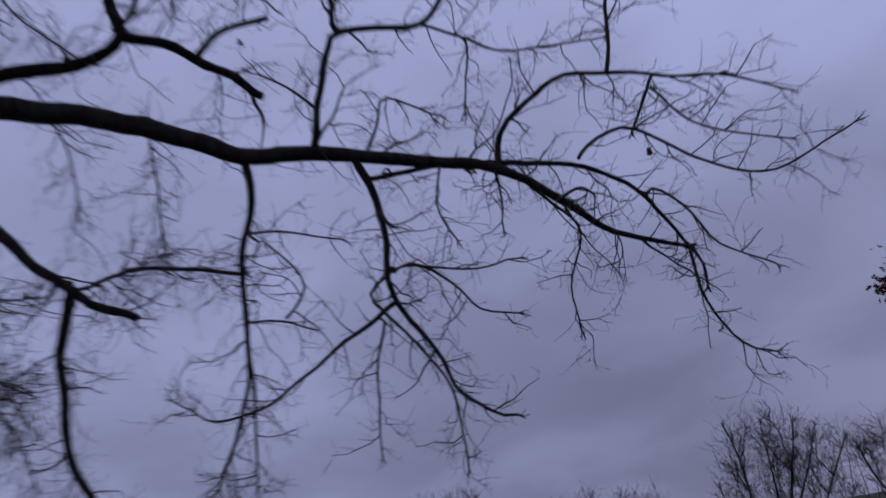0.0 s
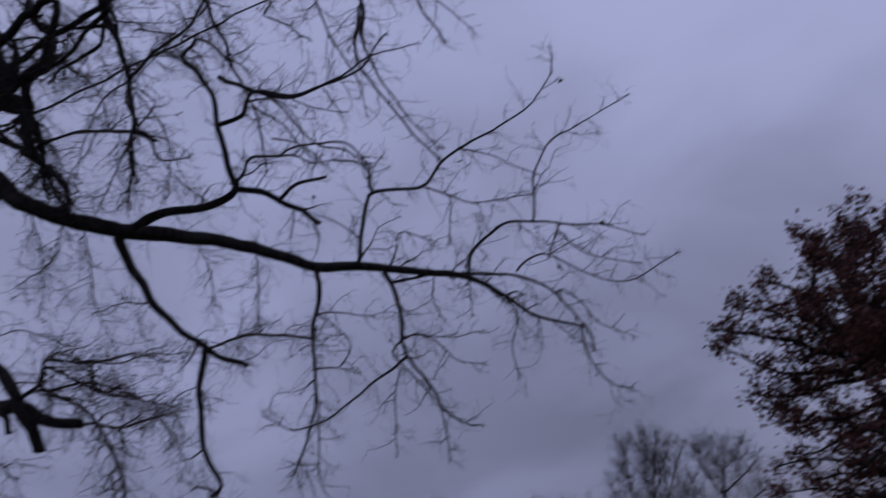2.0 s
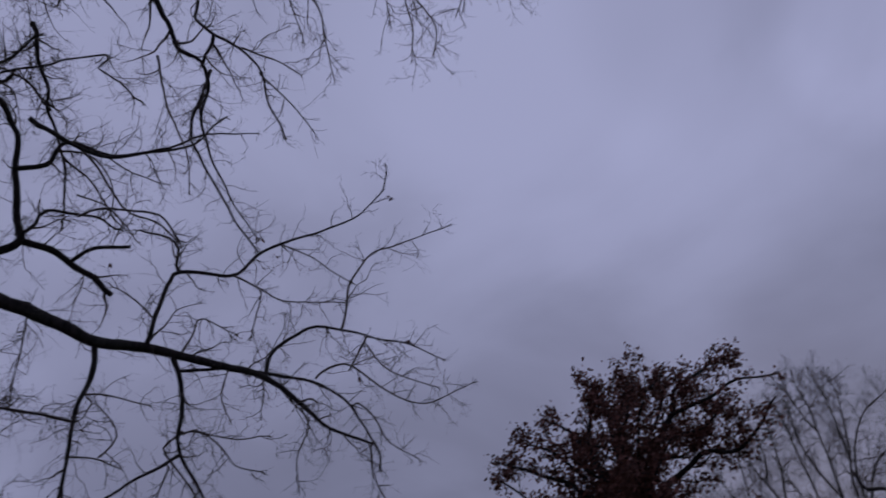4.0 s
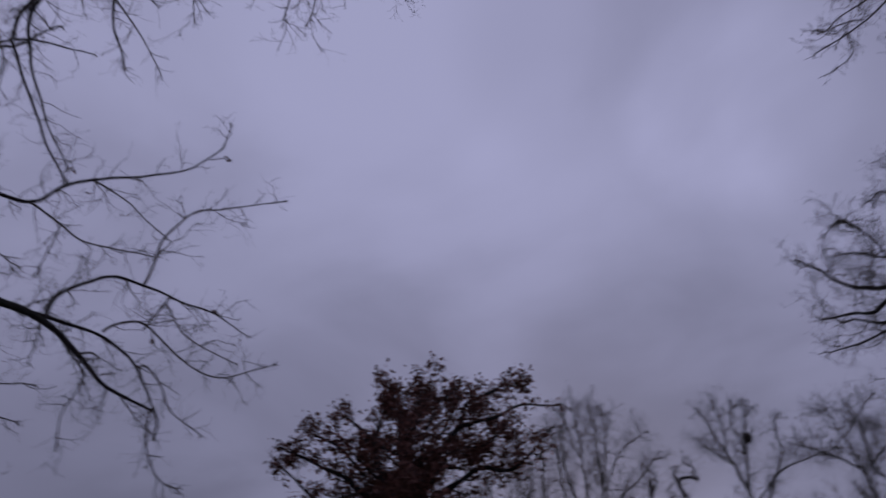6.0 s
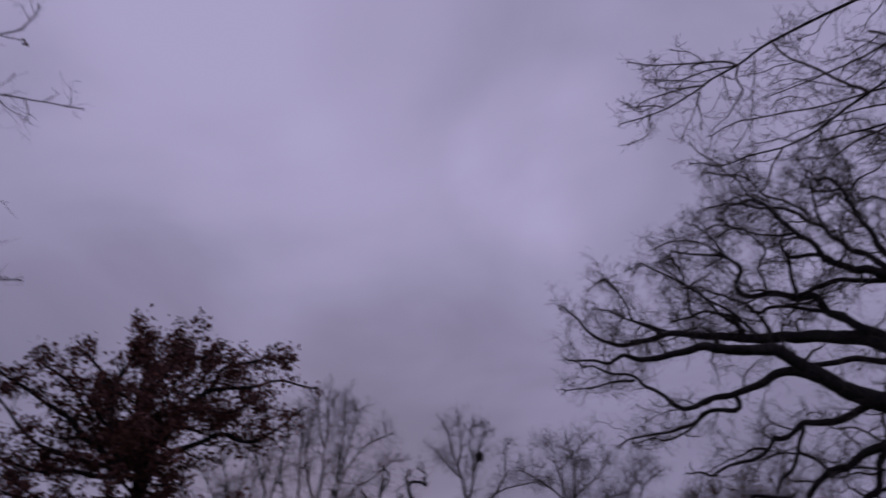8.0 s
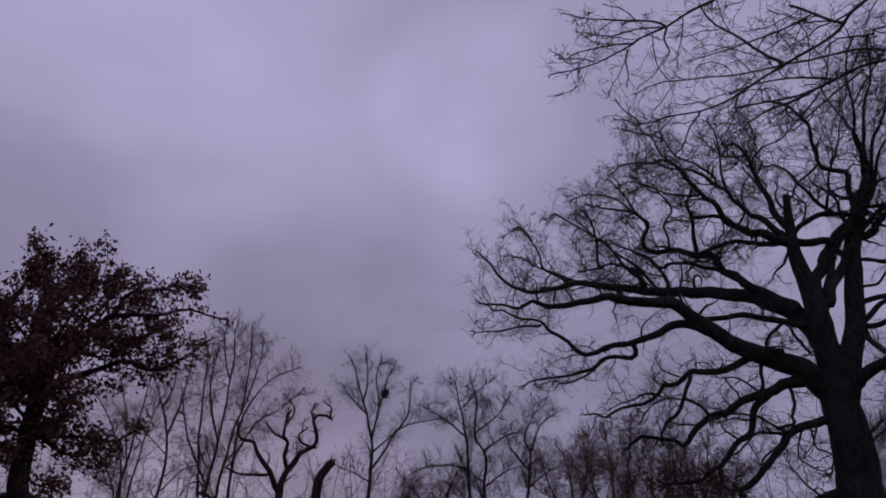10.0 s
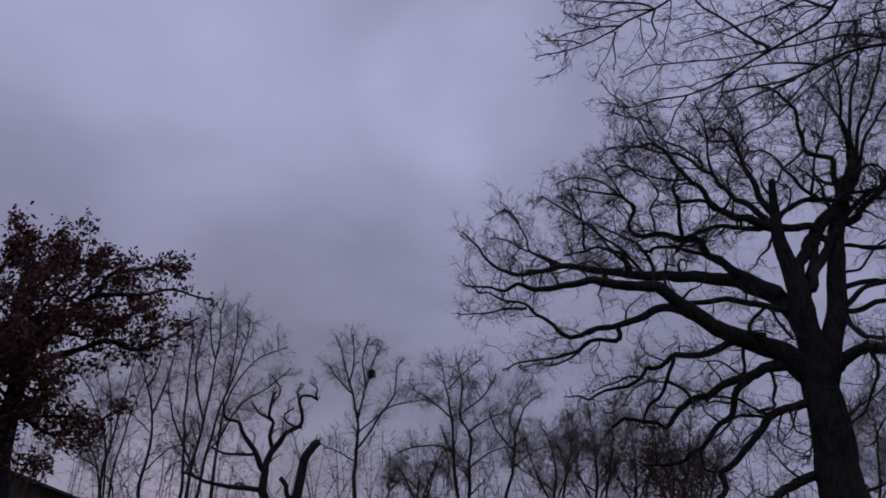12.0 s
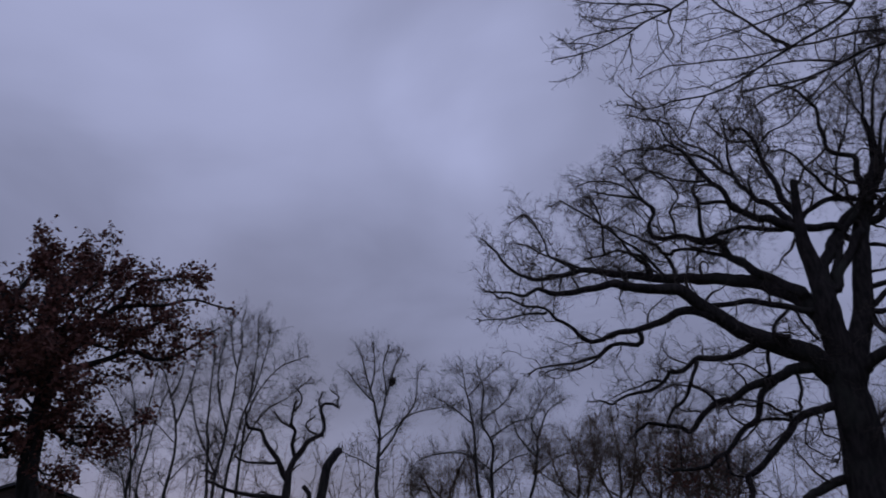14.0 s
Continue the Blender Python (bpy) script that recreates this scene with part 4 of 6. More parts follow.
    t.limb([(-0.43, -0.14, 6.43), (-0.90, 0.02, 6.96), (-1.42, 0.17, 7.35), (-1.89, 0.32, 7.92), (-2.23, 0.42, 8.34), (-2.82, 0.55, 8.58), (-3.53, 0.69, 8.79), (-3.80, 0.77, 9.17), (-3.68, 0.85, 9.63), (-4.00, 0.94, 10.12), (-4.57, 1.05, 10.48), (-5.21, 1.16, 10.71)], 0.165, 0.025)
    t.limb([(-1.42, 0.17, 7.38), (-1.90, 0.33, 7.85), (-2.46, 0.47, 8.11), (-2.86, 0.57, 8.26), (-3.31, 0.67, 8.29)], 0.061, 0.044)
    t.limb([(-2.42, 0.47, 8.46), (-2.39, 0.29, 8.97), (-2.43, 0.15, 9.39), (-2.43, 0.07, 9.60), (-2.29, -0.04, 9.89), (-2.29, -0.12, 10.13), (-2.43, -0.26, 10.51), (-2.77, -0.45, 10.92), (-2.96, -0.60, 11.32), (-3.19, -0.73, 11.62)], 0.072, 0.015)
    t.limb([(-3.11, 0.61, 8.68), (-3.13, 0.72, 9.13), (-3.21, 0.82, 9.52), (-2.97, 0.96, 9.94), (-3.03, 1.03, 10.25), (-3.25, 1.12, 10.57), (-3.76, 1.30, 11.13), (-4.03, 1.41, 11.53)], 0.044, 0.017)
    t.limb([(0.01, -0.10, 6.01), (-0.46, -0.29, 6.18), (-0.90, -0.45, 6.23), (-1.47, -0.64, 6.27), (-2.03, -0.84, 6.34), (-2.50, -1.00, 6.33)], 0.093, 0.058)
    t.limb([(-0.75, -0.38, 6.15), (-0.99, -0.51, 5.89), (-1.13, -0.60, 5.69), (-1.11, -0.68, 5.45)], 0.044, 0.037)
    t.limb([(-0.63, -0.35, 6.16), (-0.46, -0.52, 5.71), (-0.32, -0.65, 5.36)], 0.038, 0.030)
    t.limb([(-1.26, -0.57, 5.50), (-1.01, -0.70, 5.50), (-0.81, -0.82, 5.43)], 0.068, 0.054, blunt=True)
    t.limb([(-0.24, -0.23, 8.04), (-0.72, -0.48, 8.22), (-1.17, -0.70, 8.32), (-1.36, -0.81, 8.46), (-1.53, -0.93, 8.66), (-1.77, -1.12, 9.00), (-2.07, -1.30, 9.26), (-2.21, -1.44, 9.56), (-2.34, -1.59, 9.86), (-2.57, -1.73, 10.09)], 0.144, 0.027)
    t.limb([(-0.43, -0.33, 8.25), (-0.89, -0.12, 8.84), (-1.18, 0.02, 9.29), (-1.42, 0.15, 9.76), (-1.76, 0.31, 10.35), (-2.25, 0.47, 10.80), (-2.69, 0.59, 11.09), (-3.11, 0.71, 11.38), (-3.73, 0.87, 11.45)], 0.098, 0.024)
    t.limb([(-1.36, -0.81, 8.46), (-1.71, -0.96, 8.68), (-2.19, -1.14, 8.77), (-2.25, -1.21, 8.96)], 0.059, 0.033)
    t.limb([(-0.27, -0.26, 8.41), (-0.53, -0.08, 8.94), (-0.60, 0.11, 9.61), (-0.86, 0.32, 10.34), (-0.89, 0.44, 10.84), (-1.14, 0.59, 11.33), (-1.31, 0.64, 11.37)], 0.099, 0.037)
    t.limb([(-0.89, 0.44, 10.84), (-1.25, 0.59, 10.95), (-1.65, 0.76, 11.36), (-1.98, 0.94, 11.96)], 0.036, 0.016)
    t.limb([(-1.48, 0.18, 9.86), (-1.57, -0.03, 10.36), (-1.46, -0.20, 10.77), (-1.49, -0.37, 11.18), (-1.58, -0.52, 11.54)], 0.043, 0.014)
    t.limb([(-1.71, 0.27, 10.28), (-2.17, 0.54, 11.04), (-2.65, 0.75, 11.50), (-2.96, 0.96, 12.25), (-3.08, 1.17, 13.07)], 0.044, 0.016)
    t.limb([(-0.88, 0.34, 10.43), (-0.39, 0.10, 10.87), (0.05, -0.06, 10.90), (0.48, -0.26, 11.14)], 0.036, 0.014)
    t.limb([(-1.98, -1.26, 9.17), (-2.66, -0.97, 9.56), (-3.23, -0.73, 10.00), (-3.68, -0.56, 10.03)], 0.040, 0.015)
    t.limb([(-1.33, -0.78, 8.43), (-1.09, -0.96, 8.69), (-1.08, -1.15, 9.09), (-0.93, -1.28, 9.31)], 0.040, 0.013)
    t.limb([(-0.22, -0.24, 8.13), (-0.89, -0.02, 8.23), (-1.52, 0.19, 8.50), (-1.87, 0.29, 8.52), (-2.46, 0.46, 8.45)], 0.091, 0.043)
    t.limb([(-0.56, 0.15, 9.74), (-0.85, 0.48, 10.70), (-0.61, 0.74, 11.45), (-0.82, 1.05, 12.48)], 0.035, 0.015)
    t.limb([(-0.26, -0.24, 8.07), (0.18, -0.02, 8.08), (0.51, 0.16, 7.98), (0.62, 0.26, 7.80)], 0.105, 0.085)
    t.limb([(-0.24, -0.24, 8.18), (0.05, -0.10, 8.53), (0.40, 0.04, 8.68), (0.76, 0.19, 8.76), (1.16, 0.36, 8.64)], 0.065, 0.059)
    t.limb([(1.25, 0.59, 8.75), (1.16, 0.47, 9.16), (1.15, 0.34, 9.63), (0.96, 0.25, 9.86), (0.67, 0.16, 9.97), (0.57, 0.05, 10.33), (0.59, -0.10, 10.88), (0.50, -0.20, 11.25), (0.27, -0.30, 11.55), (-0.05, -0.41, 11.71)], 0.100, 0.028)
    t.limb([(0.65, 0.13, 8.75), (0.45, -0.03, 8.96), (0.32, -0.19, 9.21), (0.12, -0.34, 9.41), (0.02, -0.49, 9.67), (-0.21, -0.65, 9.85), (-0.43, -0.77, 9.80)], 0.066, 0.020)
    t.limb([(0.59, 0.13, 10.00), (0.17, 0.43, 9.81), (-0.05, 0.63, 9.56)], 0.034, 0.028)
    t.limb([(0.47, -0.20, 11.24), (0.91, -0.38, 11.57), (1.23, -0.55, 12.00), (1.38, -0.70, 12.50)], 0.034, 0.013)
    t.limb([(1.37, 0.68, 9.17), (1.54, 0.69, 9.47), (1.66, 0.70, 9.67)], 0.228, 0.175, blunt=True)
    t.limb([(1.59, 0.70, 9.61), (1.79, 0.81, 11.02), (1.99, 0.87, 11.82), (2.26, 0.93, 12.70), (2.38, 1.00, 13.67)], 0.061, 0.022)
    t.limb([(1.66, 0.70, 9.56), (1.92, 0.90, 10.63), (2.29, 1.07, 11.51), (2.66, 1.23, 12.36), (2.97, 1.40, 13.37)], 0.060, 0.022)
    t.limb([(1.54, 0.70, 9.62), (1.54, 0.52, 10.62), (1.66, 0.38, 11.46), (1.68, 0.24, 12.28), (1.89, 0.10, 13.04)], 0.061, 0.021)
    t.limb([(1.71, 0.70, 9.58), (2.03, 0.77, 10.53), (2.49, 0.83, 11.14), (3.04, 0.90, 11.98)], 0.047, 0.021)
    t.limb([(1.56, 0.70, 9.68), (1.58, 0.33, 10.35), (1.38, -0.03, 10.99), (1.12, -0.30, 11.39)], 0.041, 0.014)
    t.limb([(-1.27, -0.57, 5.40), (-1.72, -0.64, 5.30), (-2.20, -0.72, 5.21), (-2.51, -0.77, 5.11), (-2.74, -0.81, 5.12), (-3.00, -0.85, 5.02), (-3.32, -0.90, 4.85), (-3.45, -0.93, 4.69), (-3.83, -0.99, 4.58), (-4.21, -1.05, 4.45), (-4.61, -1.11, 4.27), (-4.96, -1.17, 4.37)], 0.124, 0.020)
    t.limb([(-2.75, -0.81, 5.10), (-2.88, -0.90, 4.74), (-3.03, -0.99, 4.36), (-3.17, -1.05, 4.18), (-3.35, -1.11, 4.06), (-3.46, -1.16, 3.88), (-3.49, -1.21, 3.70)], 0.057, 0.031)
    t.limb([(-3.45, -0.93, 4.69), (-3.87, -0.79, 4.71), (-4.31, -0.65, 4.68), (-4.68, -0.53, 4.57)], 0.038, 0.013)
    t.limb([(-2.89, -0.93, 4.59), (-3.36, -0.78, 4.65), (-3.80, -0.63, 4.48), (-4.01, -0.53, 4.26)], 0.031, 0.013)
    t.limb([(-0.33, -0.16, 4.85), (-0.79, -0.31, 4.81), (-1.14, -0.42, 4.71), (-1.49, -0.54, 4.55), (-1.96, -0.69, 4.38), (-2.31, -0.81, 4.21), (-2.50, -0.88, 4.07), (-2.68, -0.95, 3.91), (-2.92, -1.05, 3.68), (-3.10, -1.11, 3.60), (-3.25, -1.17, 3.74), (-3.59, -1.28, 3.78), (-3.91, -1.38, 3.76), (-4.11, -1.46, 3.58)], 0.159, 0.031)
    t.limb([(-2.94, -0.93, 4.58), (-2.61, -1.06, 4.32), (-2.43, -1.13, 4.12)], 0.038, 0.030)
    t.limb([(-1.20, -0.44, 4.66), (-1.53, -0.50, 4.31), (-1.75, -0.57, 3.84), (-2.08, -0.62, 3.56), (-2.33, -0.67, 3.33), (-2.47, -0.70, 3.16), (-2.70, -0.73, 3.11), (-2.95, -0.77, 2.88), (-3.52, -0.84, 2.81)], 0.104, 0.037)
    t.limb([(-2.43, -0.69, 3.18), (-2.43, -0.58, 2.87), (-2.37, -0.51, 2.70), (-2.07, -0.39, 2.61)], 0.036, 0.018)
    t.limb([(-0.25, -0.10, 4.01), (-0.78, -0.26, 3.87), (-1.07, -0.35, 3.70), (-1.22, -0.43, 3.41), (-1.43, -0.54, 3.07), (-1.72, -0.64, 2.84), (-1.91, -0.71, 2.68), (-1.99, -0.81, 2.34), (-2.18, -0.90, 2.07)], 0.120, 0.058)
    t.limb([(-1.04, -0.33, 3.75), (-1.41, -0.18, 3.81), (-1.80, -0.02, 3.79), (-2.20, 0.17, 3.47)], 0.042, 0.019)
    t.limb([(-1.04, -0.33, 3.80), (-1.35, -0.50, 4.00), (-1.65, -0.64, 4.12), (-2.08, -0.83, 4.19)], 0.036, 0.018)
    t.limb([(-0.84, -0.33, 4.77), (-0.84, -0.41, 4.39), (-0.91, -0.47, 4.09), (-0.89, -0.50, 3.93), (-1.05, -0.53, 3.91)], 0.043, 0.030)
    t.limb([(-1.25, -0.57, 5.34), (-1.29, -0.63, 4.88), (-1.40, -0.67, 4.64)], 0.050, 0.037)
    t.limb([(-0.30, 0.00, 2.53), (-0.69, -0.22, 2.44), (-0.97, -0.40, 2.27), (-1.20, -0.56, 2.06), (-1.58, -0.80, 1.85)], 0.139, 0.074)
    t.limb([(-0.62, -0.22, 3.83), (-0.55, -0.33, 3.44), (-0.28, -0.43, 3.30), (-0.35, -0.52, 2.96)], 0.030, 0.017)
    t.limb([(-0.78, -0.26, 3.84), (-0.95, -0.08, 3.37), (-0.74, 0.03, 3.20), (-0.51, 0.14, 3.02)], 0.030, 0.012)
    t.limb([(0.25, 0.00, 4.70), (0.64, -0.08, 4.95), (0.97, -0.15, 5.03), (1.37, -0.23, 5.01), (2.14, -0.40, 5.05)], 0.169, 0.090)
    t.limb([(0.70, 0.23, 5.97), (1.05, 0.11, 6.02), (1.57, -0.06, 6.02), (2.43, -0.37, 5.93)], 0.087, 0.046)
    t.limb([(0.81, 0.32, 6.57), (1.30, 0.47, 6.72), (1.74, 0.61, 6.75), (2.73, 0.92, 6.82)], 0.076, 0.043)
    t.limb([(1.18, 0.52, 8.13), (1.58, 0.69, 8.48), (1.90, 0.85, 8.92), (2.25, 1.00, 9.22), (3.07, 1.32, 9.76)], 0.124, 0.054)
    t.limb([(1.41, 0.62, 8.94), (1.88, 0.47, 8.88), (2.20, 0.36, 8.83), (2.81, 0.12, 8.47)], 0.066, 0.031)
    t.limb([(0.99, 0.44, 7.60), (1.34, 0.29, 7.51), (1.83, 0.07, 7.29), (2.46, -0.26, 6.95)], 0.058, 0.029)
    t.limb([(0.85, 0.18, 5.81), (1.05, 0.01, 5.43), (1.46, -0.20, 5.25), (2.03, -0.52, 5.01)], 0.049, 0.028)
    t.limb([(0.90, 0.36, 6.94), (1.24, 0.45, 7.01), (1.42, 0.53, 7.27), (1.71, 0.62, 7.56), (2.17, 0.76, 7.76)], 0.045, 0.019)
    t.limb([(1.07, -0.17, 5.03), (1.16, -0.24, 4.71), (1.11, -0.35, 4.23), (0.77, -0.47, 3.79), (0.47, -0.57, 3.52)], 0.059, 0.017)
    t.limb([(1.37, -0.23, 5.01), (1.47, -0.05, 4.48), (1.25, 0.17, 3.84), (0.90, 0.37, 3.32)], 0.046, 0.017)
    t.limb([(-3.96, 0.93, 10.07), (-4.55, 1.08, 10.77), (-5.24, 1.21, 11.15), (-5.88, 1.33, 11.20)], 0.039, 0.017)
    t.limb([(-5.21, 1.32, 9.76), (-5.86, 1.12, 10.31), (-6.31, 0.99, 10.70), (-6.55, 0.92, 10.54)], 0.041, 0.017)
    t.limb([(-3.68, 0.85, 9.63), (-3.98, 0.59, 10.24), (-4.28, 0.36, 10.74), (-4.45, 0.25, 10.97)], 0.039, 0.016)
    t.limb([(-3.11, 0.71, 11.38), (-3.73, 0.86, 11.66), (-4.17, 0.96, 11.72), (-4.39, 1.01, 11.66)], 0.031, 0.016)
    t.limb([(-2.96, 0.96, 12.25), (-3.57, 1.12, 12.69), (-4.14, 1.26, 13.09)], 0.032, 0.017)
    t.limb([(-3.08, -0.78, 9.94), (-3.49, -1.03, 10.09), (-3.76, -1.18, 9.99)], 0.029, 0.014)
    t.limb([(-7.01, 0.79, 9.87), (-7.26, 0.89, 10.24), (-7.56, 0.98, 10.49), (-7.96, 1.09, 10.37)], 0.033, 0.017)
    # limbs on the sides that stay out of view
    t.limb([(-0.07, -0.10, 5.90), (0.35, 0.13, 7.23), (0.67, 0.27, 8.06), (1.18, 0.40, 8.73)], 0.105, 0.079)
    t.limb([(0.35, 0.00, 4.69), (0.73, -0.09, 5.03), (1.31, -0.22, 4.97), (2.02, -0.37, 5.09), (2.98, -0.60, 5.37)], 0.120, 0.033)
    t.limb([(0.69, 0.20, 6.01), (1.34, 0.37, 6.54), (2.01, 0.52, 6.68), (3.18, 0.80, 7.23)], 0.086, 0.025)
    t.limb([(1.02, 0.43, 7.60), (1.75, -0.22, 7.24), (2.51, -1.00, 7.21)], 0.051, 0.011)
    t.limb([(1.19, 0.52, 8.27), (1.78, 0.64, 8.84), (2.56, 0.79, 9.31), (3.46, 1.00, 10.37)], 0.093, 0.026)
    t.limb([(0.78, 0.19, 5.86), (0.95, -0.95, 5.20), (1.21, -2.00, 4.82)], 0.047, 0.021)
    t.limb([(0.13, 0.00, 3.47), (0.76, 0.75, 4.00), (1.17, 1.25, 4.41), (1.78, 2.00, 5.12)], 0.045, 0.012)
    t.limb([(0.15, 0.00, 2.15), (0.74, 0.24, 2.36), (1.60, 0.60, 2.68)], 0.057, 0.023)
    t.limb([(0.65, 0.04, 8.98), (0.98, 0.46, 10.31), (1.43, 0.83, 11.52), (1.54, 1.20, 12.91)], 0.044, 0.009)
    t.limb([(1.95, -0.03, 8.65), (2.54, -0.25, 9.53), (2.68, -0.50, 10.81)], 0.038, 0.008)
    tubes = Tubes()
    # the heart of the crown carries few twigs
    outer = lambda p: (p[0] - 0.6) ** 2 + p[1] ** 2 + (p[2] - 7.0) ** 2 > 1.5
    t.fork(0.50, 1.30, least=0.016, share=0.42, up=0.12, where=lambda p: p[2] < 8.0 and outer(p), most=0.16)
    t.fork(0.33, 1.30, least=0.010, share=0.52, up=0.10, where=lambda p: p[2] >= 8.0 and outer(p), most=0.16)
    t.fork(0.42, 0.95, least=0.0075, share=0.7, up=0.10, start=0.3, most=0.03, where=outer)
    t.grow(tubes, spacing=0.25, reach=0.66, fine=0.33, thick=0.0075, droop=0.045, levels=3, start=0.12, bushy=0.40, tip=0.8, where=outer)
    t.build("broad_oak", "broad bare old oak with a thick dark trunk and crooked limbs", BARK, TWIG, tubes)


broad_oak()


# ---------------------------------------------------------------- branches reaching in overhead
def overhanging_oak():
    t = Tree(7.21, 4.50, -24.0, seed=9, crook=0.16)
    t.trunk([(0, 0, -0.1), (0.1, 0, 2), (0, 0.1, 4.5), (0.1, 0, 7.5), (0.3, 0.2, 11)], 0.42, 0.16)
    t.limb([(0.00, 0.00, 4.90), (-2.21, 1.00, 6.76), (-2.83, 1.00, 6.72), (-3.22, 1.00, 6.70), (-3.53, 1.00, 6.60), (-3.84, 1.00, 6.52), (-4.21, 1.00, 6.50), (-4.59, 1.00, 6.54)], 0.047, 0.010)
    t.limb([(-3.52, 1.00, 6.62), (-3.74, 1.04, 6.74), (-3.97, 1.09, 6.84), (-4.35, 1.15, 6.90), (-4.62, 1.20, 6.88)], 0.020, 0.007)
    t.limb([(-3.81, 1.00, 6.51), (-4.04, 0.94, 6.41), (-4.26, 0.88, 6.34), (-4.50, 0.81, 6.19), (-4.68, 0.75, 5.98)], 0.020, 0.007)
    t.limb([(-3.22, 1.00, 6.68), (-3.53, 1.12, 6.55), (-3.86, 1.24, 6.36), (-4.01, 1.30, 6.24)], 0.016, 0.007)
    t.limb([(0.00, 0.00, 5.40), (-2.15, 1.30, 6.81), (-2.75, 1.28, 6.97), (-3.01, 1.27, 7.08), (-3.30, 1.26, 7.11), (-3.67, 1.25, 7.12), (-3.96, 1.25, 7.14), (-4.12, 1.24, 7.13), (-4.45, 1.23, 7.15), (-4.79, 1.22, 7.21), (-5.13, 1.22, 7.27), (-5.49, 1.21, 7.29), (-5.79, 1.20, 7.22)], 0.029, 0.008)
    t.limb([(0.00, 0.00, 6.40), (-2.42, 0.80, 7.97), (-2.89, 0.80, 7.61), (-3.23, 0.80, 7.34), (-3.38, 0.80, 7.16), (-3.64, 0.80, 7.02), (-3.97, 0.80, 6.87), (-4.23, 0.80, 6.75), (-4.57, 0.80, 6.57), (-5.04, 0.80, 6.47), (-5.44, 0.80, 6.50), (-5.72, 0.80, 6.47), (-6.05, 0.80, 6.63)], 0.042, 0.007)
    t.limb([(-4.03, 0.80, 6.84), (-4.24, 0.85, 7.12), (-4.40, 0.89, 7.37), (-4.69, 0.96, 7.80), (-4.82, 1.00, 8.18)], 0.023, 0.011)
    t.limb([(-3.54, 1.40, 7.91), (-3.96, 1.37, 7.76), (-4.39, 1.34, 7.67), (-4.74, 1.32, 7.64), (-5.03, 1.30, 7.60)], 0.015, 0.008)
    t.limb([(0.00, 0.00, 7.20), (-2.45, 0.90, 8.33), (-3.55, 0.90, 8.30), (-4.35, 0.90, 8.20), (-4.93, 0.90, 8.07), (-5.27, 0.90, 7.93), (-5.60, 0.90, 7.85), (-5.80, 0.90, 7.73), (-6.31, 0.90, 7.67), (-6.55, 0.90, 7.62), (-6.86, 0.90, 7.66)], 0.047, 0.008)
    t.limb([(-5.27, 0.90, 7.93), (-5.44, 0.93, 8.08), (-5.81, 0.98, 8.30), (-6.28, 1.05, 8.53), (-6.65, 1.10, 8.82)], 0.019, 0.008)
    t.limb([(-5.30, 0.90, 7.94), (-5.65, 0.82, 7.96), (-5.95, 0.75, 7.89), (-6.16, 0.70, 7.96)], 0.013, 0.008)
    t.limb([(-5.27, 0.90, 7.93), (-5.32, 0.87, 7.74), (-5.27, 0.83, 7.49), (-5.34, 0.80, 7.34)], 0.019, 0.007)
    t.limb([(-5.80, 0.90, 7.73), (-5.84, 0.87, 7.55), (-5.83, 0.83, 7.31), (-5.85, 0.80, 7.12)], 0.015, 0.007)
    t.limb([(-5.71, 0.90, 7.80), (-5.99, 0.95, 7.91), (-6.33, 1.00, 7.99), (-6.60, 1.05, 8.01)], 0.015, 0.008)
    t.limb([(-6.27, 0.90, 7.68), (-6.47, 0.97, 7.82), (-6.74, 1.05, 7.99)], 0.012, 0.007)
    t.limb([(-5.02, 0.80, 6.47), (-5.18, 0.86, 6.33), (-5.27, 0.91, 6.16), (-5.40, 0.95, 6.05)], 0.012, 0.007)
    t.limb([(-4.59, 0.80, 6.56), (-4.63, 0.75, 6.32), (-4.74, 0.70, 6.08), (-4.89, 0.65, 5.90)], 0.012, 0.007)
    t.limb([(-5.72, 0.80, 6.47), (-5.92, 0.86, 6.78), (-6.02, 0.90, 6.96)], 0.009, 0.007)
    t.limb([(-3.31, 0.80, 7.22), (-3.55, 0.91, 7.52), (-3.76, 1.00, 7.80)], 0.020, 0.014)
    t.limb([(0.00, 0.00, 6.00), (-2.61, 1.50, 7.53), (-2.92, 1.43, 7.45), (-3.31, 1.35, 7.41), (-3.52, 1.30, 7.25)], 0.024, 0.010)
    t.limb([(0.00, 0.00, 6.60), (-2.41, 1.60, 7.80), (-2.75, 1.53, 7.34), (-3.09, 1.46, 6.89), (-3.35, 1.40, 6.44)], 0.021, 0.010)
    tubes = Tubes()
    t.fork(0.36, 1.0, least=0.009, share=0.55, up=-0.02, start=0.2)
    t.grow(tubes, spacing=0.15, reach=0.55, fine=0.20, thick=0.0045, levels=3, start=0.2, bushy=0.55, tip=0.25)
    t.build("overhanging_tree", "bare tree whose thin branches reach in overhead", BARK, TWIG, tubes)


overhanging_oak()

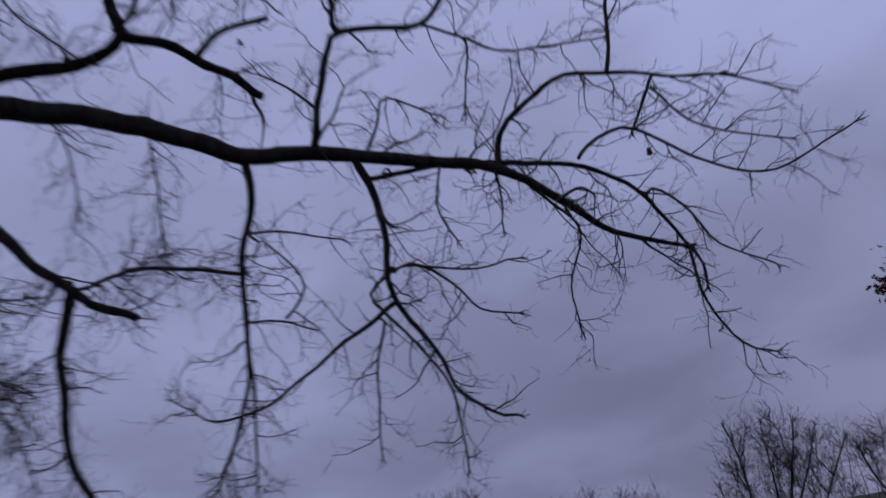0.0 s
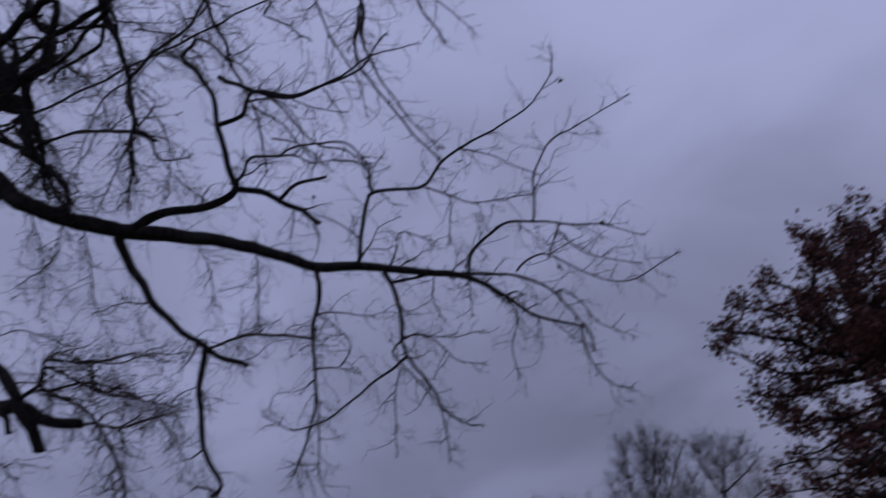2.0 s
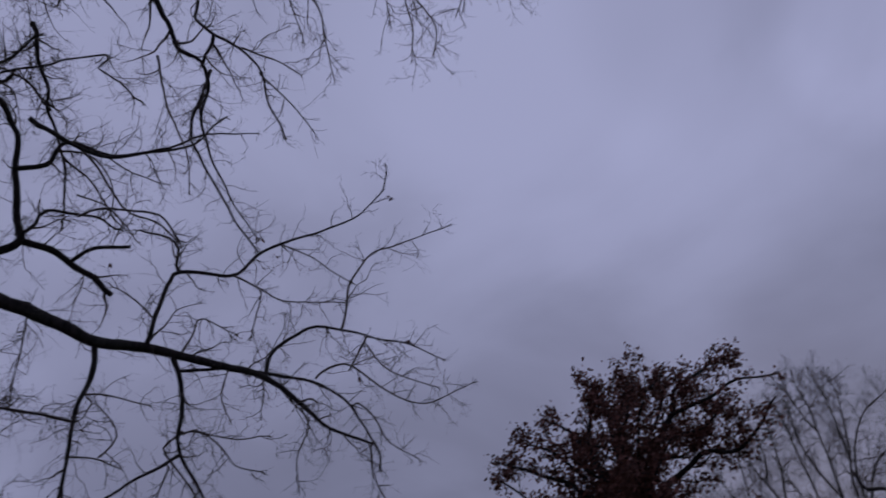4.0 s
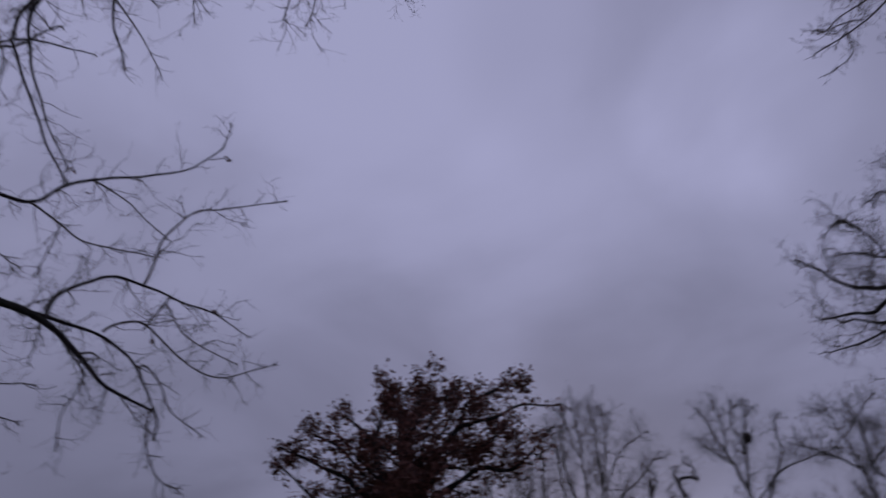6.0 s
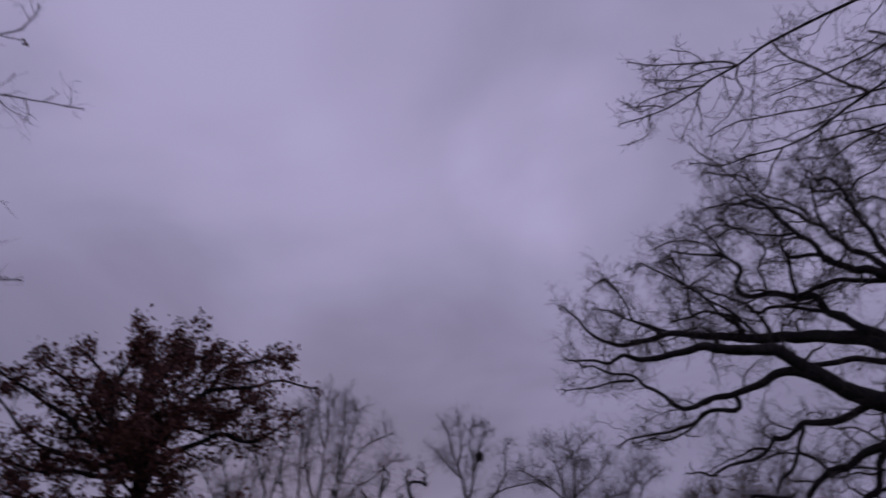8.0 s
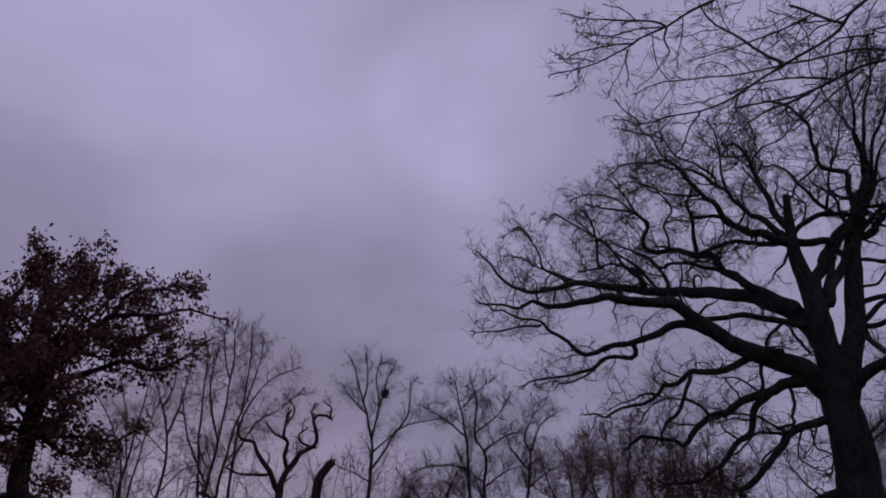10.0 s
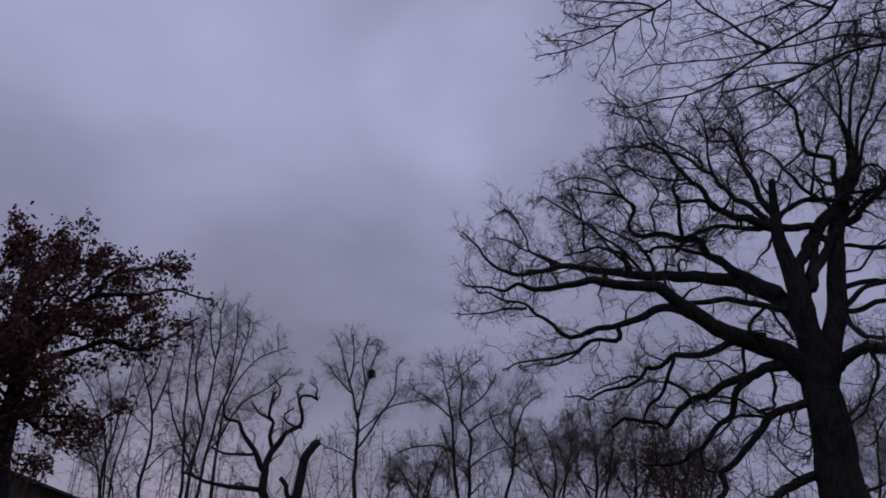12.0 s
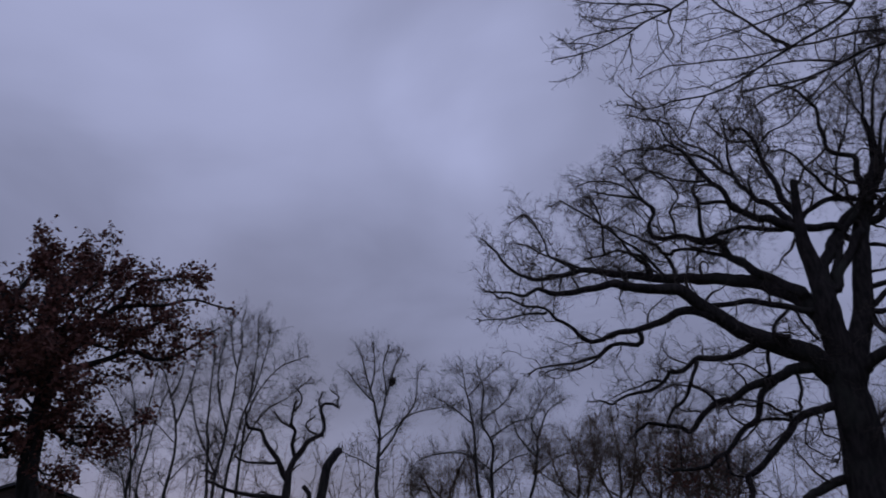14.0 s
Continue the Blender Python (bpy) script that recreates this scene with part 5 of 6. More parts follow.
# ---------------------------------------------------------------- trees along the far side
LOOKS = {
    "multi": ("bare_tree", "slender bare tree with several stems from one foot", GREY_BARK, GREY_TWIG),
    "slim": ("bare_tree", "slim bare tree forking halfway up", GREY_BARK, GREY_TWIG),
    "fan": ("bare_tree", "tall bare tree with stems spreading like a fan", GREY_BARK, GREY_TWIG),
    "gnarled": ("gnarled_tree", "gnarled bare tree with twisted dark limbs", BARK, TWIG),
    "nest": ("bare_tree", "upright bare tree with a bird nest in its crown", GREY_BARK, GREY_TWIG),
    "twostem": ("bare_tree", "bare tree with two dark stems and a wide crown", GREY_BARK, GREY_TWIG),
    "crown2": ("bare_tree", "bare tree with a small open crown above the thicket", GREY_BARK, GREY_TWIG),
    "thicket": ("thicket_tree", "low bushy tree of a brown bare thicket", THICKET_TWIG, THICKET_TWIG),
    "stump": ("dead_stump", "dead broken tree stump with a splintered top", BARK, BARK),
    "low_a": ("bare_tree", "low bare tree with fine upright twigs", GREY_BARK, GREY_TWIG),
    "low_b": ("bare_tree", "low bare tree with a round crown of twigs", GREY_BARK, GREY_TWIG),
    "low_c": ("bare_tree", "distant bare treetop above the horizon", GREY_BARK, GREY_TWIG),
    "low_d": ("bare_tree", "distant bare treetop above the horizon", GREY_BARK, GREY_TWIG),
}


def far_tree(t, look_name, spacing, reach, fine, thick=0.008, bushy=0.48, leaves=0.0):
    name, label, bark, twig = LOOKS[look_name]
    t.trunks = []
    first = t.limbs[0]
    x, y, z = first[0][0]
    n = max(2, int(z / 0.4))
    foot = np.linspace((x * 0.9, y, -0.1), (x, y, z), n + 1)[:-1]
    path = np.vstack((foot, first[0]))
    rad = np.concatenate((np.linspace(first[1][0] * 1.35, first[1][0], n + 1)[:-1], first[1]))
    t.trunks.append((path, rad))
    # further stems that start low spring from the foot
    for i, (p, r, b) in enumerate(t.limbs):
        if i and p[0][2] < 1.6:
            q = np.vstack((np.array((x * 0.9, y, 0.0)), p))
            t.limbs[i] = (q, np.concatenate(([r[0] * 1.1], r)), b)
    tubes = Tubes()
    if spacing < 5:
        low = thick < 0.006
        t.fork(spacing * 1.6, reach * 0.95, least=0.014, share=0.55, up=0.5 if low else 0.22, start=0.25)
        if spacing > 0.14:
            t.fork(spacing * 1.6, reach * 0.75, least=0.0085, share=0.7, up=0.20, start=0.3, most=0.03)
        t.grow(tubes, spacing * 0.62, reach * 0.66, fine * 1.3, thick=thick * 0.85, droop=0.14 if low else 0.05, levels=3, start=0.10, bushy=bushy, tip=0.4)
    t.limbs.pop(0)
    t.drawn -= 1
    top = tagged(t.build(name, label, bark, twig, tubes), group="trees along the far side")
    if leaves:
        low = [s for s in t.tips if t.rng.rand() < 1.15 - s[0][2] / 4.6]
        v, f = leaf_sheet(low, t.rng, 0.11, 0.10, leaves)
        child("foliage", quads("foliage", v, f), RUSSET_LEAF, top, "sparse withered brown leaves", kind="stuff")
    return top


t = Tree(-12.43, 27.30, 24.5, seed=12, step=0.3)
t.limb([(-0.07, -0.00, 1.71), (-0.10, 0.11, 3.08), (0.05, 0.23, 4.53), (0.28, 0.42, 6.95), (0.43, 0.50, 8.12)], 0.072, 0.017)
t.limb([(0.06, -0.00, 1.72), (-0.24, -0.31, 4.46), (-1.11, -0.52, 6.24), (-1.59, -0.60, 6.82)], 0.057, 0.016)
t.limb([(0.21, -0.00, 1.72), (0.32, 0.34, 4.13), (0.70, 0.64, 6.35), (1.06, 0.80, 7.54)], 0.062, 0.017)
t.limb([(-0.01, 0.00, 1.71), (-0.39, -0.42, 3.64), (-1.48, -0.81, 5.15), (-1.97, -1.00, 5.90)], 0.046, 0.015)
t.limb([(-0.05, 0.23, 4.52), (-0.32, 0.33, 6.22), (-0.73, 0.40, 7.53)], 0.040, 0.017)
t.limb([(0.31, 0.00, 1.72), (0.22, 0.24, 2.90), (-1.33, 0.60, 4.08), (-2.32, 0.80, 4.26)], 0.038, 0.016)
far_tree(t, 'multi', spacing=0.30, reach=1.50, fine=0.40)
t = Tree(-12.45, 30.56, 22.2, seed=21, step=0.3)
t.limb([(0.06, -0.00, 1.74), (0.05, 0.00, 3.26), (0.20, 0.00, 4.63), (0.07, 0.00, 5.79), (-0.28, 0.00, 6.97), (-0.80, 0.00, 8.16), (-1.06, 0.00, 9.14)], 0.089, 0.019)
t.limb([(0.07, 0.00, 5.79), (0.41, 0.21, 7.06), (0.59, 0.41, 8.36), (0.66, 0.60, 9.72)], 0.058, 0.019)
t.limb([(0.13, 0.00, 5.09), (-0.78, -0.33, 5.82), (-1.26, -0.50, 6.12)], 0.032, 0.018)
t.limb([(-0.28, 0.00, 6.97), (0.04, -0.28, 7.93), (-0.02, -0.60, 9.11)], 0.044, 0.019)
t.limb([(0.08, 0.00, 3.49), (0.89, 0.39, 4.46), (1.55, 0.60, 4.74)], 0.033, 0.019)
far_tree(t, 'slim', spacing=0.35, reach=1.40, fine=0.38)
t = Tree(-10.02, 29.34, 18.9, seed=29, step=0.3)
t.limb([(-0.17, 0.00, 1.74), (-0.32, 0.08, 3.85), (-0.52, 0.18, 6.55), (-0.60, 0.27, 8.96), (-0.84, 0.30, 9.95)], 0.077, 0.018)
t.limb([(-0.00, 0.00, 1.74), (0.07, -0.10, 3.63), (0.28, -0.18, 5.39), (0.43, -0.30, 7.94), (0.46, -0.40, 10.26)], 0.099, 0.018)
t.limb([(0.31, 0.00, 1.74), (0.54, 0.30, 4.33), (1.07, 0.56, 6.70), (1.64, 0.82, 9.29), (1.69, 0.90, 10.09)], 0.092, 0.019)
t.limb([(0.95, 0.00, 1.74), (0.92, -0.31, 4.29), (1.14, -0.57, 6.53), (2.12, -0.77, 7.97), (3.11, -0.90, 8.51)], 0.087, 0.018)
t.limb([(0.28, -0.18, 5.39), (-0.31, 0.44, 7.56), (-0.21, 1.00, 9.68)], 0.056, 0.019)
t.limb([(0.89, -0.33, 4.51), (1.67, 0.08, 6.19), (2.79, 0.37, 7.02), (3.60, 0.60, 7.86)], 0.057, 0.019)
t.limb([(0.07, -0.10, 3.63), (-0.95, 0.23, 5.61), (-1.43, 0.50, 7.49)], 0.053, 0.018)
t.limb([(1.07, 0.56, 6.70), (1.19, 0.26, 8.61), (1.11, 0.00, 10.31)], 0.045, 0.019)
t.limb([(0.43, -0.30, 7.94), (0.06, -0.13, 9.17), (0.01, -0.00, 10.20)], 0.044, 0.018)
far_tree(t, 'fan', spacing=0.27, reach=1.50, fine=0.34)
t = Tree(-5.95, 25.31, 13.2, seed=41, step=0.3, crook=0.30)
t.limb([(-0.04, 0.00, 2.39), (-0.14, 0.07, 3.11), (-0.13, 0.10, 3.48), (0.02, 0.15, 3.96), (0.33, 0.19, 4.36), (0.55, 0.22, 4.54), (1.00, 0.26, 4.73), (1.09, 0.30, 5.14), (0.89, 0.34, 5.66), (1.02, 0.36, 5.87), (1.48, 0.40, 5.81)], 0.163, 0.041)
t.limb([(-0.15, 0.08, 3.24), (-0.46, -0.02, 3.71), (-0.78, -0.12, 4.11), (-0.99, -0.20, 4.51), (-1.15, -0.27, 4.84), (-1.54, -0.35, 4.97), (-1.70, -0.42, 5.34)], 0.117, 0.039)
t.limb([(0.07, 0.16, 4.00), (-0.10, 0.06, 4.43), (0.01, -0.03, 4.87), (-0.16, -0.09, 5.12), (-0.09, -0.18, 5.55), (0.00, -0.24, 5.86)], 0.089, 0.040)
t.limb([(0.96, 0.26, 4.73), (0.49, 0.39, 4.93), (0.37, 0.47, 5.22), (0.65, 0.56, 5.44)], 0.051, 0.031)
t.limb([(0.93, 0.34, 5.66), (0.77, 0.50, 6.01), (0.86, 0.64, 6.33)], 0.051, 0.021)
t.limb([(-0.13, 0.03, 2.61), (-0.66, -0.09, 2.67), (-1.39, -0.26, 2.73), (-2.02, -0.41, 2.86), (-2.40, -0.51, 3.08), (-2.66, -0.57, 3.09)], 0.096, 0.037)
t.limb([(-0.54, -0.04, 3.78), (-1.06, 0.14, 3.82), (-1.54, 0.31, 3.83), (-1.94, 0.46, 3.98)], 0.068, 0.029)
t.limb([(0.01, -0.04, 4.90), (-0.48, 0.12, 5.14), (-0.75, 0.26, 5.51)], 0.050, 0.030)
t.limb([(1.48, 0.40, 5.81), (1.54, 0.45, 6.14), (1.32, 0.50, 6.34)], 0.041, 0.021)
t.limb([(-0.08, -0.18, 5.51), (0.14, -0.12, 5.72), (0.19, -0.04, 6.10), (-0.03, 0.02, 6.34)], 0.040, 0.020)
far_tree(t, 'gnarled', spacing=0.35, reach=0.80, fine=0.30)
t = Tree(-3.94, 33.77, 6.7, seed=58, step=0.3)
t.limb([(-0.00, 0.00, 1.67), (0.00, 0.00, 4.22), (-0.04, 0.00, 6.27), (-0.49, 0.00, 7.86), (-1.04, 0.00, 9.49), (-1.20, 0.00, 9.91)], 0.124, 0.021)
t.limb([(0.01, -0.00, 4.73), (0.75, 0.15, 5.91), (1.65, 0.33, 7.42), (1.79, 0.45, 8.69), (2.03, 0.50, 9.13)], 0.076, 0.021)
t.limb([(-0.01, 0.00, 6.14), (0.27, -0.20, 7.57), (0.10, -0.37, 8.89), (0.30, -0.50, 9.84)], 0.062, 0.021)
t.limb([(-0.00, 0.00, 5.49), (1.40, 0.34, 6.74), (2.77, 0.58, 7.17), (4.05, 0.80, 7.39)], 0.050, 0.021)
t.limb([(-0.31, 0.00, 7.32), (-1.09, -0.43, 8.03), (-1.50, -0.70, 8.50)], 0.048, 0.020)
t.limb([(0.27, -0.20, 7.57), (0.63, 0.11, 9.01), (1.01, 0.30, 9.91)], 0.051, 0.021)
t.limb([(0.00, 0.00, 4.22), (-0.91, 0.30, 4.74), (-1.59, 0.50, 5.00)], 0.036, 0.015)
t.limb([(-0.49, 0.00, 7.86), (-0.34, 0.30, 9.02), (-0.45, 0.60, 10.23)], 0.051, 0.021)
far_tree(t, 'nest', spacing=0.28, reach=1.20, fine=0.36)
t = Tree(0.98, 29.98, -1.9, seed=69, step=0.3)
t.limb([(-0.14, -0.00, 1.68), (-0.36, 0.17, 3.74), (-0.57, 0.32, 5.81), (-0.77, 0.41, 7.02), (-1.14, 0.50, 8.27)], 0.101, 0.019)
t.limb([(0.08, 0.00, 1.68), (0.22, -0.22, 4.37), (0.12, -0.28, 5.15), (-0.21, -0.33, 5.83), (-0.10, -0.43, 7.10), (-0.34, -0.50, 8.05)], 0.108, 0.018)
t.limb([(0.17, -0.16, 3.71), (1.12, 0.37, 4.43), (2.10, 0.80, 4.70)], 0.054, 0.018)
t.limb([(-0.57, 0.32, 5.81), (-1.46, -0.29, 6.42), (-2.26, -0.80, 6.81)], 0.042, 0.018)
t.limb([(-0.16, -0.33, 5.83), (0.81, 0.22, 6.74), (1.32, 0.60, 7.54)], 0.044, 0.018)
t.limb([(-0.45, 0.22, 4.41), (-1.35, 0.28, 4.65), (-2.65, 0.35, 4.42), (-3.23, 0.40, 3.86)], 0.053, 0.018)
t.limb([(0.12, -0.28, 5.15), (1.01, -0.40, 5.71), (1.82, -0.50, 5.92)], 0.042, 0.017)
t.limb([(-0.72, 0.41, 7.02), (0.10, 0.40, 7.87), (0.59, 0.40, 8.24)], 0.033, 0.019)
far_tree(t, 'twostem', spacing=0.22, reach=1.40, fine=0.36)
t = Tree(2.81, 30.87, -5.2, seed=80, step=0.3)
t.limb([(-0.38, -0.00, 1.69), (0.20, 0.00, 3.80), (0.32, 0.00, 5.18), (0.10, -0.00, 5.89), (0.62, 0.00, 6.86), (0.89, -0.00, 7.35)], 0.089, 0.019)
t.limb([(0.32, 0.00, 5.18), (0.86, 0.38, 6.43), (1.51, 0.60, 6.95)], 0.056, 0.019)
t.limb([(0.30, -0.00, 4.48), (-0.51, -0.38, 5.38), (-0.73, -0.60, 6.05)], 0.043, 0.018)
t.limb([(0.20, 0.00, 3.80), (1.14, 0.23, 4.50), (1.99, 0.40, 4.75)], 0.044, 0.018)
far_tree(t, 'crown2', spacing=0.22, reach=1.30, fine=0.36)
t = Tree(4.05, 26.69, -8.6, seed=87, step=0.3)
t.limb([(-0.15, 0.00, 1.59), (0.09, 0.21, 3.32), (-0.16, 0.40, 4.96)], 0.077, 0.016)
t.limb([(0.05, 0.00, 1.59), (0.54, -0.24, 3.29), (0.80, -0.50, 5.24)], 0.065, 0.015)
t.limb([(-0.02, 0.08, 2.16), (-0.67, 0.48, 3.54), (-0.99, 0.80, 4.81)], 0.058, 0.016)
t.limb([(0.16, -0.13, 2.53), (0.98, -0.71, 4.03), (1.30, -0.90, 4.49)], 0.045, 0.015)
t.limb([(0.01, 0.13, 2.73), (-0.58, 0.28, 3.13), (-1.50, 0.50, 3.75)], 0.038, 0.016)
far_tree(t, 'thicket', spacing=0.17, reach=1.20, fine=0.34)
t = Tree(5.93, 28.39, -11.8, seed=95, step=0.3)
t.limb([(-0.18, 0.00, 1.60), (0.11, 0.17, 3.43), (-0.06, 0.40, 5.96)], 0.082, 0.017)
t.limb([(0.03, -0.00, 1.60), (0.59, -0.20, 3.41), (0.97, -0.50, 6.23)], 0.070, 0.017)
t.limb([(-0.03, 0.06, 2.20), (-0.68, 0.39, 3.67), (-0.94, 0.80, 5.81)], 0.063, 0.017)
t.limb([(0.17, -0.11, 2.60), (1.07, -0.57, 4.20), (1.48, -0.90, 5.40)], 0.048, 0.016)
t.limb([(0.02, 0.11, 2.81), (-0.60, 0.23, 3.23), (-1.51, 0.50, 4.66)], 0.041, 0.017)
far_tree(t, 'thicket', spacing=0.17, reach=1.20, fine=0.34)
t = Tree(7.85, 29.99, -14.7, seed=103, step=0.3)
t.limb([(-0.20, -0.00, 1.61), (0.13, 0.18, 3.54), (-0.01, 0.40, 5.97)], 0.086, 0.018)
t.limb([(0.01, -0.00, 1.61), (0.63, -0.21, 3.51), (1.07, -0.50, 6.26)], 0.073, 0.017)
t.limb([(-0.04, 0.07, 2.24), (-0.69, 0.41, 3.79), (-0.93, 0.80, 5.81)], 0.066, 0.018)
t.limb([(0.18, -0.12, 2.66), (1.15, -0.61, 4.34), (1.58, -0.90, 5.40)], 0.051, 0.017)
t.limb([(0.02, 0.12, 2.89), (-0.61, 0.25, 3.33), (-1.56, 0.50, 4.61)], 0.043, 0.018)
far_tree(t, 'thicket', spacing=0.17, reach=1.20, fine=0.34, leaves=0.9)
t = Tree(8.02, 25.78, -17.3, seed=111, step=0.3)
t.limb([(-0.19, -0.00, 1.61), (0.13, 0.22, 3.28), (-0.02, 0.40, 4.76)], 0.074, 0.015)
t.limb([(-0.01, -0.00, 1.61), (0.55, -0.25, 3.24), (0.89, -0.50, 5.01)], 0.062, 0.015)
t.limb([(-0.04, 0.08, 2.16), (-0.57, 0.49, 3.50), (-0.80, 0.80, 4.63)], 0.057, 0.016)
t.limb([(0.15, -0.13, 2.52), (0.99, -0.73, 3.94), (1.30, -0.90, 4.29)], 0.043, 0.014)
t.limb([(0.02, 0.14, 2.71), (-0.51, 0.29, 3.10), (-1.35, 0.50, 3.61)], 0.037, 0.015)
far_tree(t, 'thicket', spacing=0.17, reach=1.20, fine=0.34, leaves=0.9)
t = Tree(9.56, 27.38, -19.2, seed=119, step=0.3)
t.limb([(-0.21, -0.00, 1.61), (0.14, 0.26, 3.39), (-0.07, 0.40, 4.33)], 0.078, 0.016)
t.limb([(-0.02, 0.00, 1.62), (0.59, -0.29, 3.35), (0.89, -0.50, 4.62)], 0.066, 0.016)
t.limb([(-0.04, 0.10, 2.19), (-0.58, 0.60, 3.63), (-0.88, 0.80, 4.18)], 0.059, 0.017)
t.limb([(0.16, -0.16, 2.58), (1.06, -0.77, 4.09), (1.31, -0.90, 3.88)], 0.045, 0.015)
t.limb([(0.03, 0.17, 2.79), (-0.52, 0.31, 3.20), (-1.47, 0.50, 3.12)], 0.039, 0.016)
far_tree(t, 'thicket', spacing=0.17, reach=1.20, fine=0.34)
t = Tree(-0.94, 30.99, 1.7, seed=127, step=0.3)
t.limb([(-0.10, -0.00, 1.57), (0.03, 0.33, 3.58), (-0.35, 0.40, 3.36)], 0.086, 0.018)
t.limb([(0.13, -0.00, 1.57), (0.57, -0.44, 3.54), (0.73, -0.50, 3.76)], 0.074, 0.018)
t.limb([(0.01, 0.12, 2.22), (-0.87, 0.59, 3.82), (-1.27, 0.80, 3.14)], 0.065, 0.018)
t.limb([(0.19, -0.24, 2.66), (1.03, -0.62, 4.43), (1.37, -0.90, 2.96)], 0.052, 0.017)
t.limb([(-0.00, 0.21, 2.89), (-0.73, 0.30, 3.35), (-1.76, 0.50, 2.00)], 0.043, 0.018)
far_tree(t, 'thicket', spacing=0.17, reach=1.20, fine=0.34)
t = Tree(13.69, 23.27, -30.5, seed=135, step=0.3)
t.limb([(-0.23, 0.00, 1.64), (0.17, 0.16, 3.14), (0.36, 0.40, 5.46)], 0.067, 0.014)
t.limb([(-0.08, 0.00, 1.64), (0.51, -0.19, 3.11), (1.12, -0.50, 5.63)], 0.056, 0.013)
t.limb([(-0.06, 0.06, 2.13), (-0.38, 0.37, 3.34), (-0.29, 0.80, 5.38)], 0.052, 0.014)
t.limb([(0.13, -0.10, 2.45), (0.93, -0.53, 3.74), (1.39, -0.90, 4.94)], 0.039, 0.013)
t.limb([(0.04, 0.10, 2.63), (-0.36, 0.22, 2.98), (-0.84, 0.50, 4.45)], 0.034, 0.014)
far_tree(t, 'thicket', spacing=0.17, reach=1.20, fine=0.34)
t = Tree(-13.94, 11.38, 50.8, seed=143, step=0.3)
t.limb([(-0.27, -0.00, 1.57), (0.15, -0.00, 2.72), (0.41, -0.00, 3.44), (0.75, -0.00, 4.37)], 0.043, 0.010)
t.limb([(-0.30, -0.00, 1.70), (-0.19, 0.23, 2.93), (-0.14, 0.41, 4.01), (-0.21, 0.50, 4.53)], 0.038, 0.011)
t.limb([(-0.18, -0.00, 1.68), (0.54, -0.25, 2.75), (1.04, -0.44, 3.64), (1.23, -0.50, 3.92)], 0.035, 0.010)
t.limb([(-0.14, -0.00, 1.91), (-0.52, -0.34, 2.83), (-0.61, -0.60, 3.59)], 0.029, 0.010)
t.limb([(0.15, -0.00, 2.72), (0.27, 0.43, 3.79), (0.37, 0.70, 4.50)], 0.025, 0.011)
t.limb([(-0.07, -0.04, 1.90), (0.74, 0.34, 2.75), (1.38, 0.60, 3.30)], 0.030, 0.010)
t.limb([(0.26, -0.00, 2.95), (0.80, 0.13, 3.77), (1.06, 0.20, 4.26)], 0.024, 0.010)
far_tree(t, 'low_a', spacing=0.12, reach=0.95, fine=0.28, thick=0.0055, bushy=0.56)
t = Tree(-12.57, 12.17, 45.9, seed=153, step=0.3)
t.limb([(-0.17, -0.00, 1.30), (0.19, -0.00, 2.38), (0.39, -0.00, 3.07), (0.68, -0.00, 3.75)], 0.045, 0.009)
t.limb([(0.26, -0.00, 2.61), (0.03, 0.29, 3.30), (-0.04, 0.50, 3.86)], 0.036, 0.010)
t.limb([(0.30, 0.00, 2.72), (0.91, -0.31, 3.04), (1.22, -0.50, 3.31)], 0.027, 0.009)
t.limb([(0.15, -0.00, 2.27), (-0.38, -0.37, 2.72), (-0.58, -0.60, 3.11)], 0.028, 0.009)
t.limb([(0.19, -0.00, 2.38), (0.85, 0.34, 2.51), (1.31, 0.60, 2.79)], 0.028, 0.009)
t.limb([(0.40, -0.00, 3.06), (0.32, 0.19, 3.60), (0.37, 0.30, 3.93)], 0.023, 0.010)
t.limb([(0.45, -0.00, 3.18), (0.83, 0.18, 3.48), (1.05, 0.30, 3.76)], 0.023, 0.010)
far_tree(t, 'low_b', spacing=0.13, reach=0.95, fine=0.28, thick=0.0055, bushy=0.56)
t = Tree(-25.84, 15.25, 59.5, seed=163, step=0.3)
t.limb([(-0.24, -0.00, 1.50), (0.15, 0.00, 3.08), (0.61, -0.00, 4.50)], 0.051, 0.017)
t.limb([(-0.25, 0.00, 1.91), (-0.40, 0.32, 3.19), (-0.60, 0.60, 4.34)], 0.042, 0.017)
t.limb([(-0.05, -0.00, 2.08), (0.89, -0.38, 3.35), (1.51, -0.60, 4.06)], 0.040, 0.017)
t.limb([(-0.01, -0.00, 2.27), (1.61, 0.25, 3.47), (2.68, 0.40, 4.04)], 0.041, 0.017)
far_tree(t, 'low_c', spacing=0.13, reach=1.00, fine=0.30, thick=0.0055, bushy=0.56)
t = Tree(-4.57, 24.58, 10.5, seed=170, step=0.3)
t.limb([(-0.18, 0.00, 2.37), (-0.12, 0.03, 2.88), (-0.08, 0.06, 3.55), (0.14, 0.08, 3.89), (0.37, 0.10, 4.14)], 0.168, 0.135, blunt=True)
t.limb([(-0.42, 0.00, 2.37), (-0.57, 0.00, 2.75), (-0.76, 0.00, 2.96)], 0.093, 0.084, blunt=True)
t.limb([(0.28, 0.10, 4.02), (0.31, 0.10, 4.23), (0.34, 0.10, 4.38)], 0.048, 0.015)
t.limb([(0.38, 0.10, 4.08), (0.44, 0.10, 4.21), (0.46, 0.10, 4.32)], 0.039, 0.015)
far_tree(t, 'stump', spacing=9.00, reach=9.00, fine=9.00)
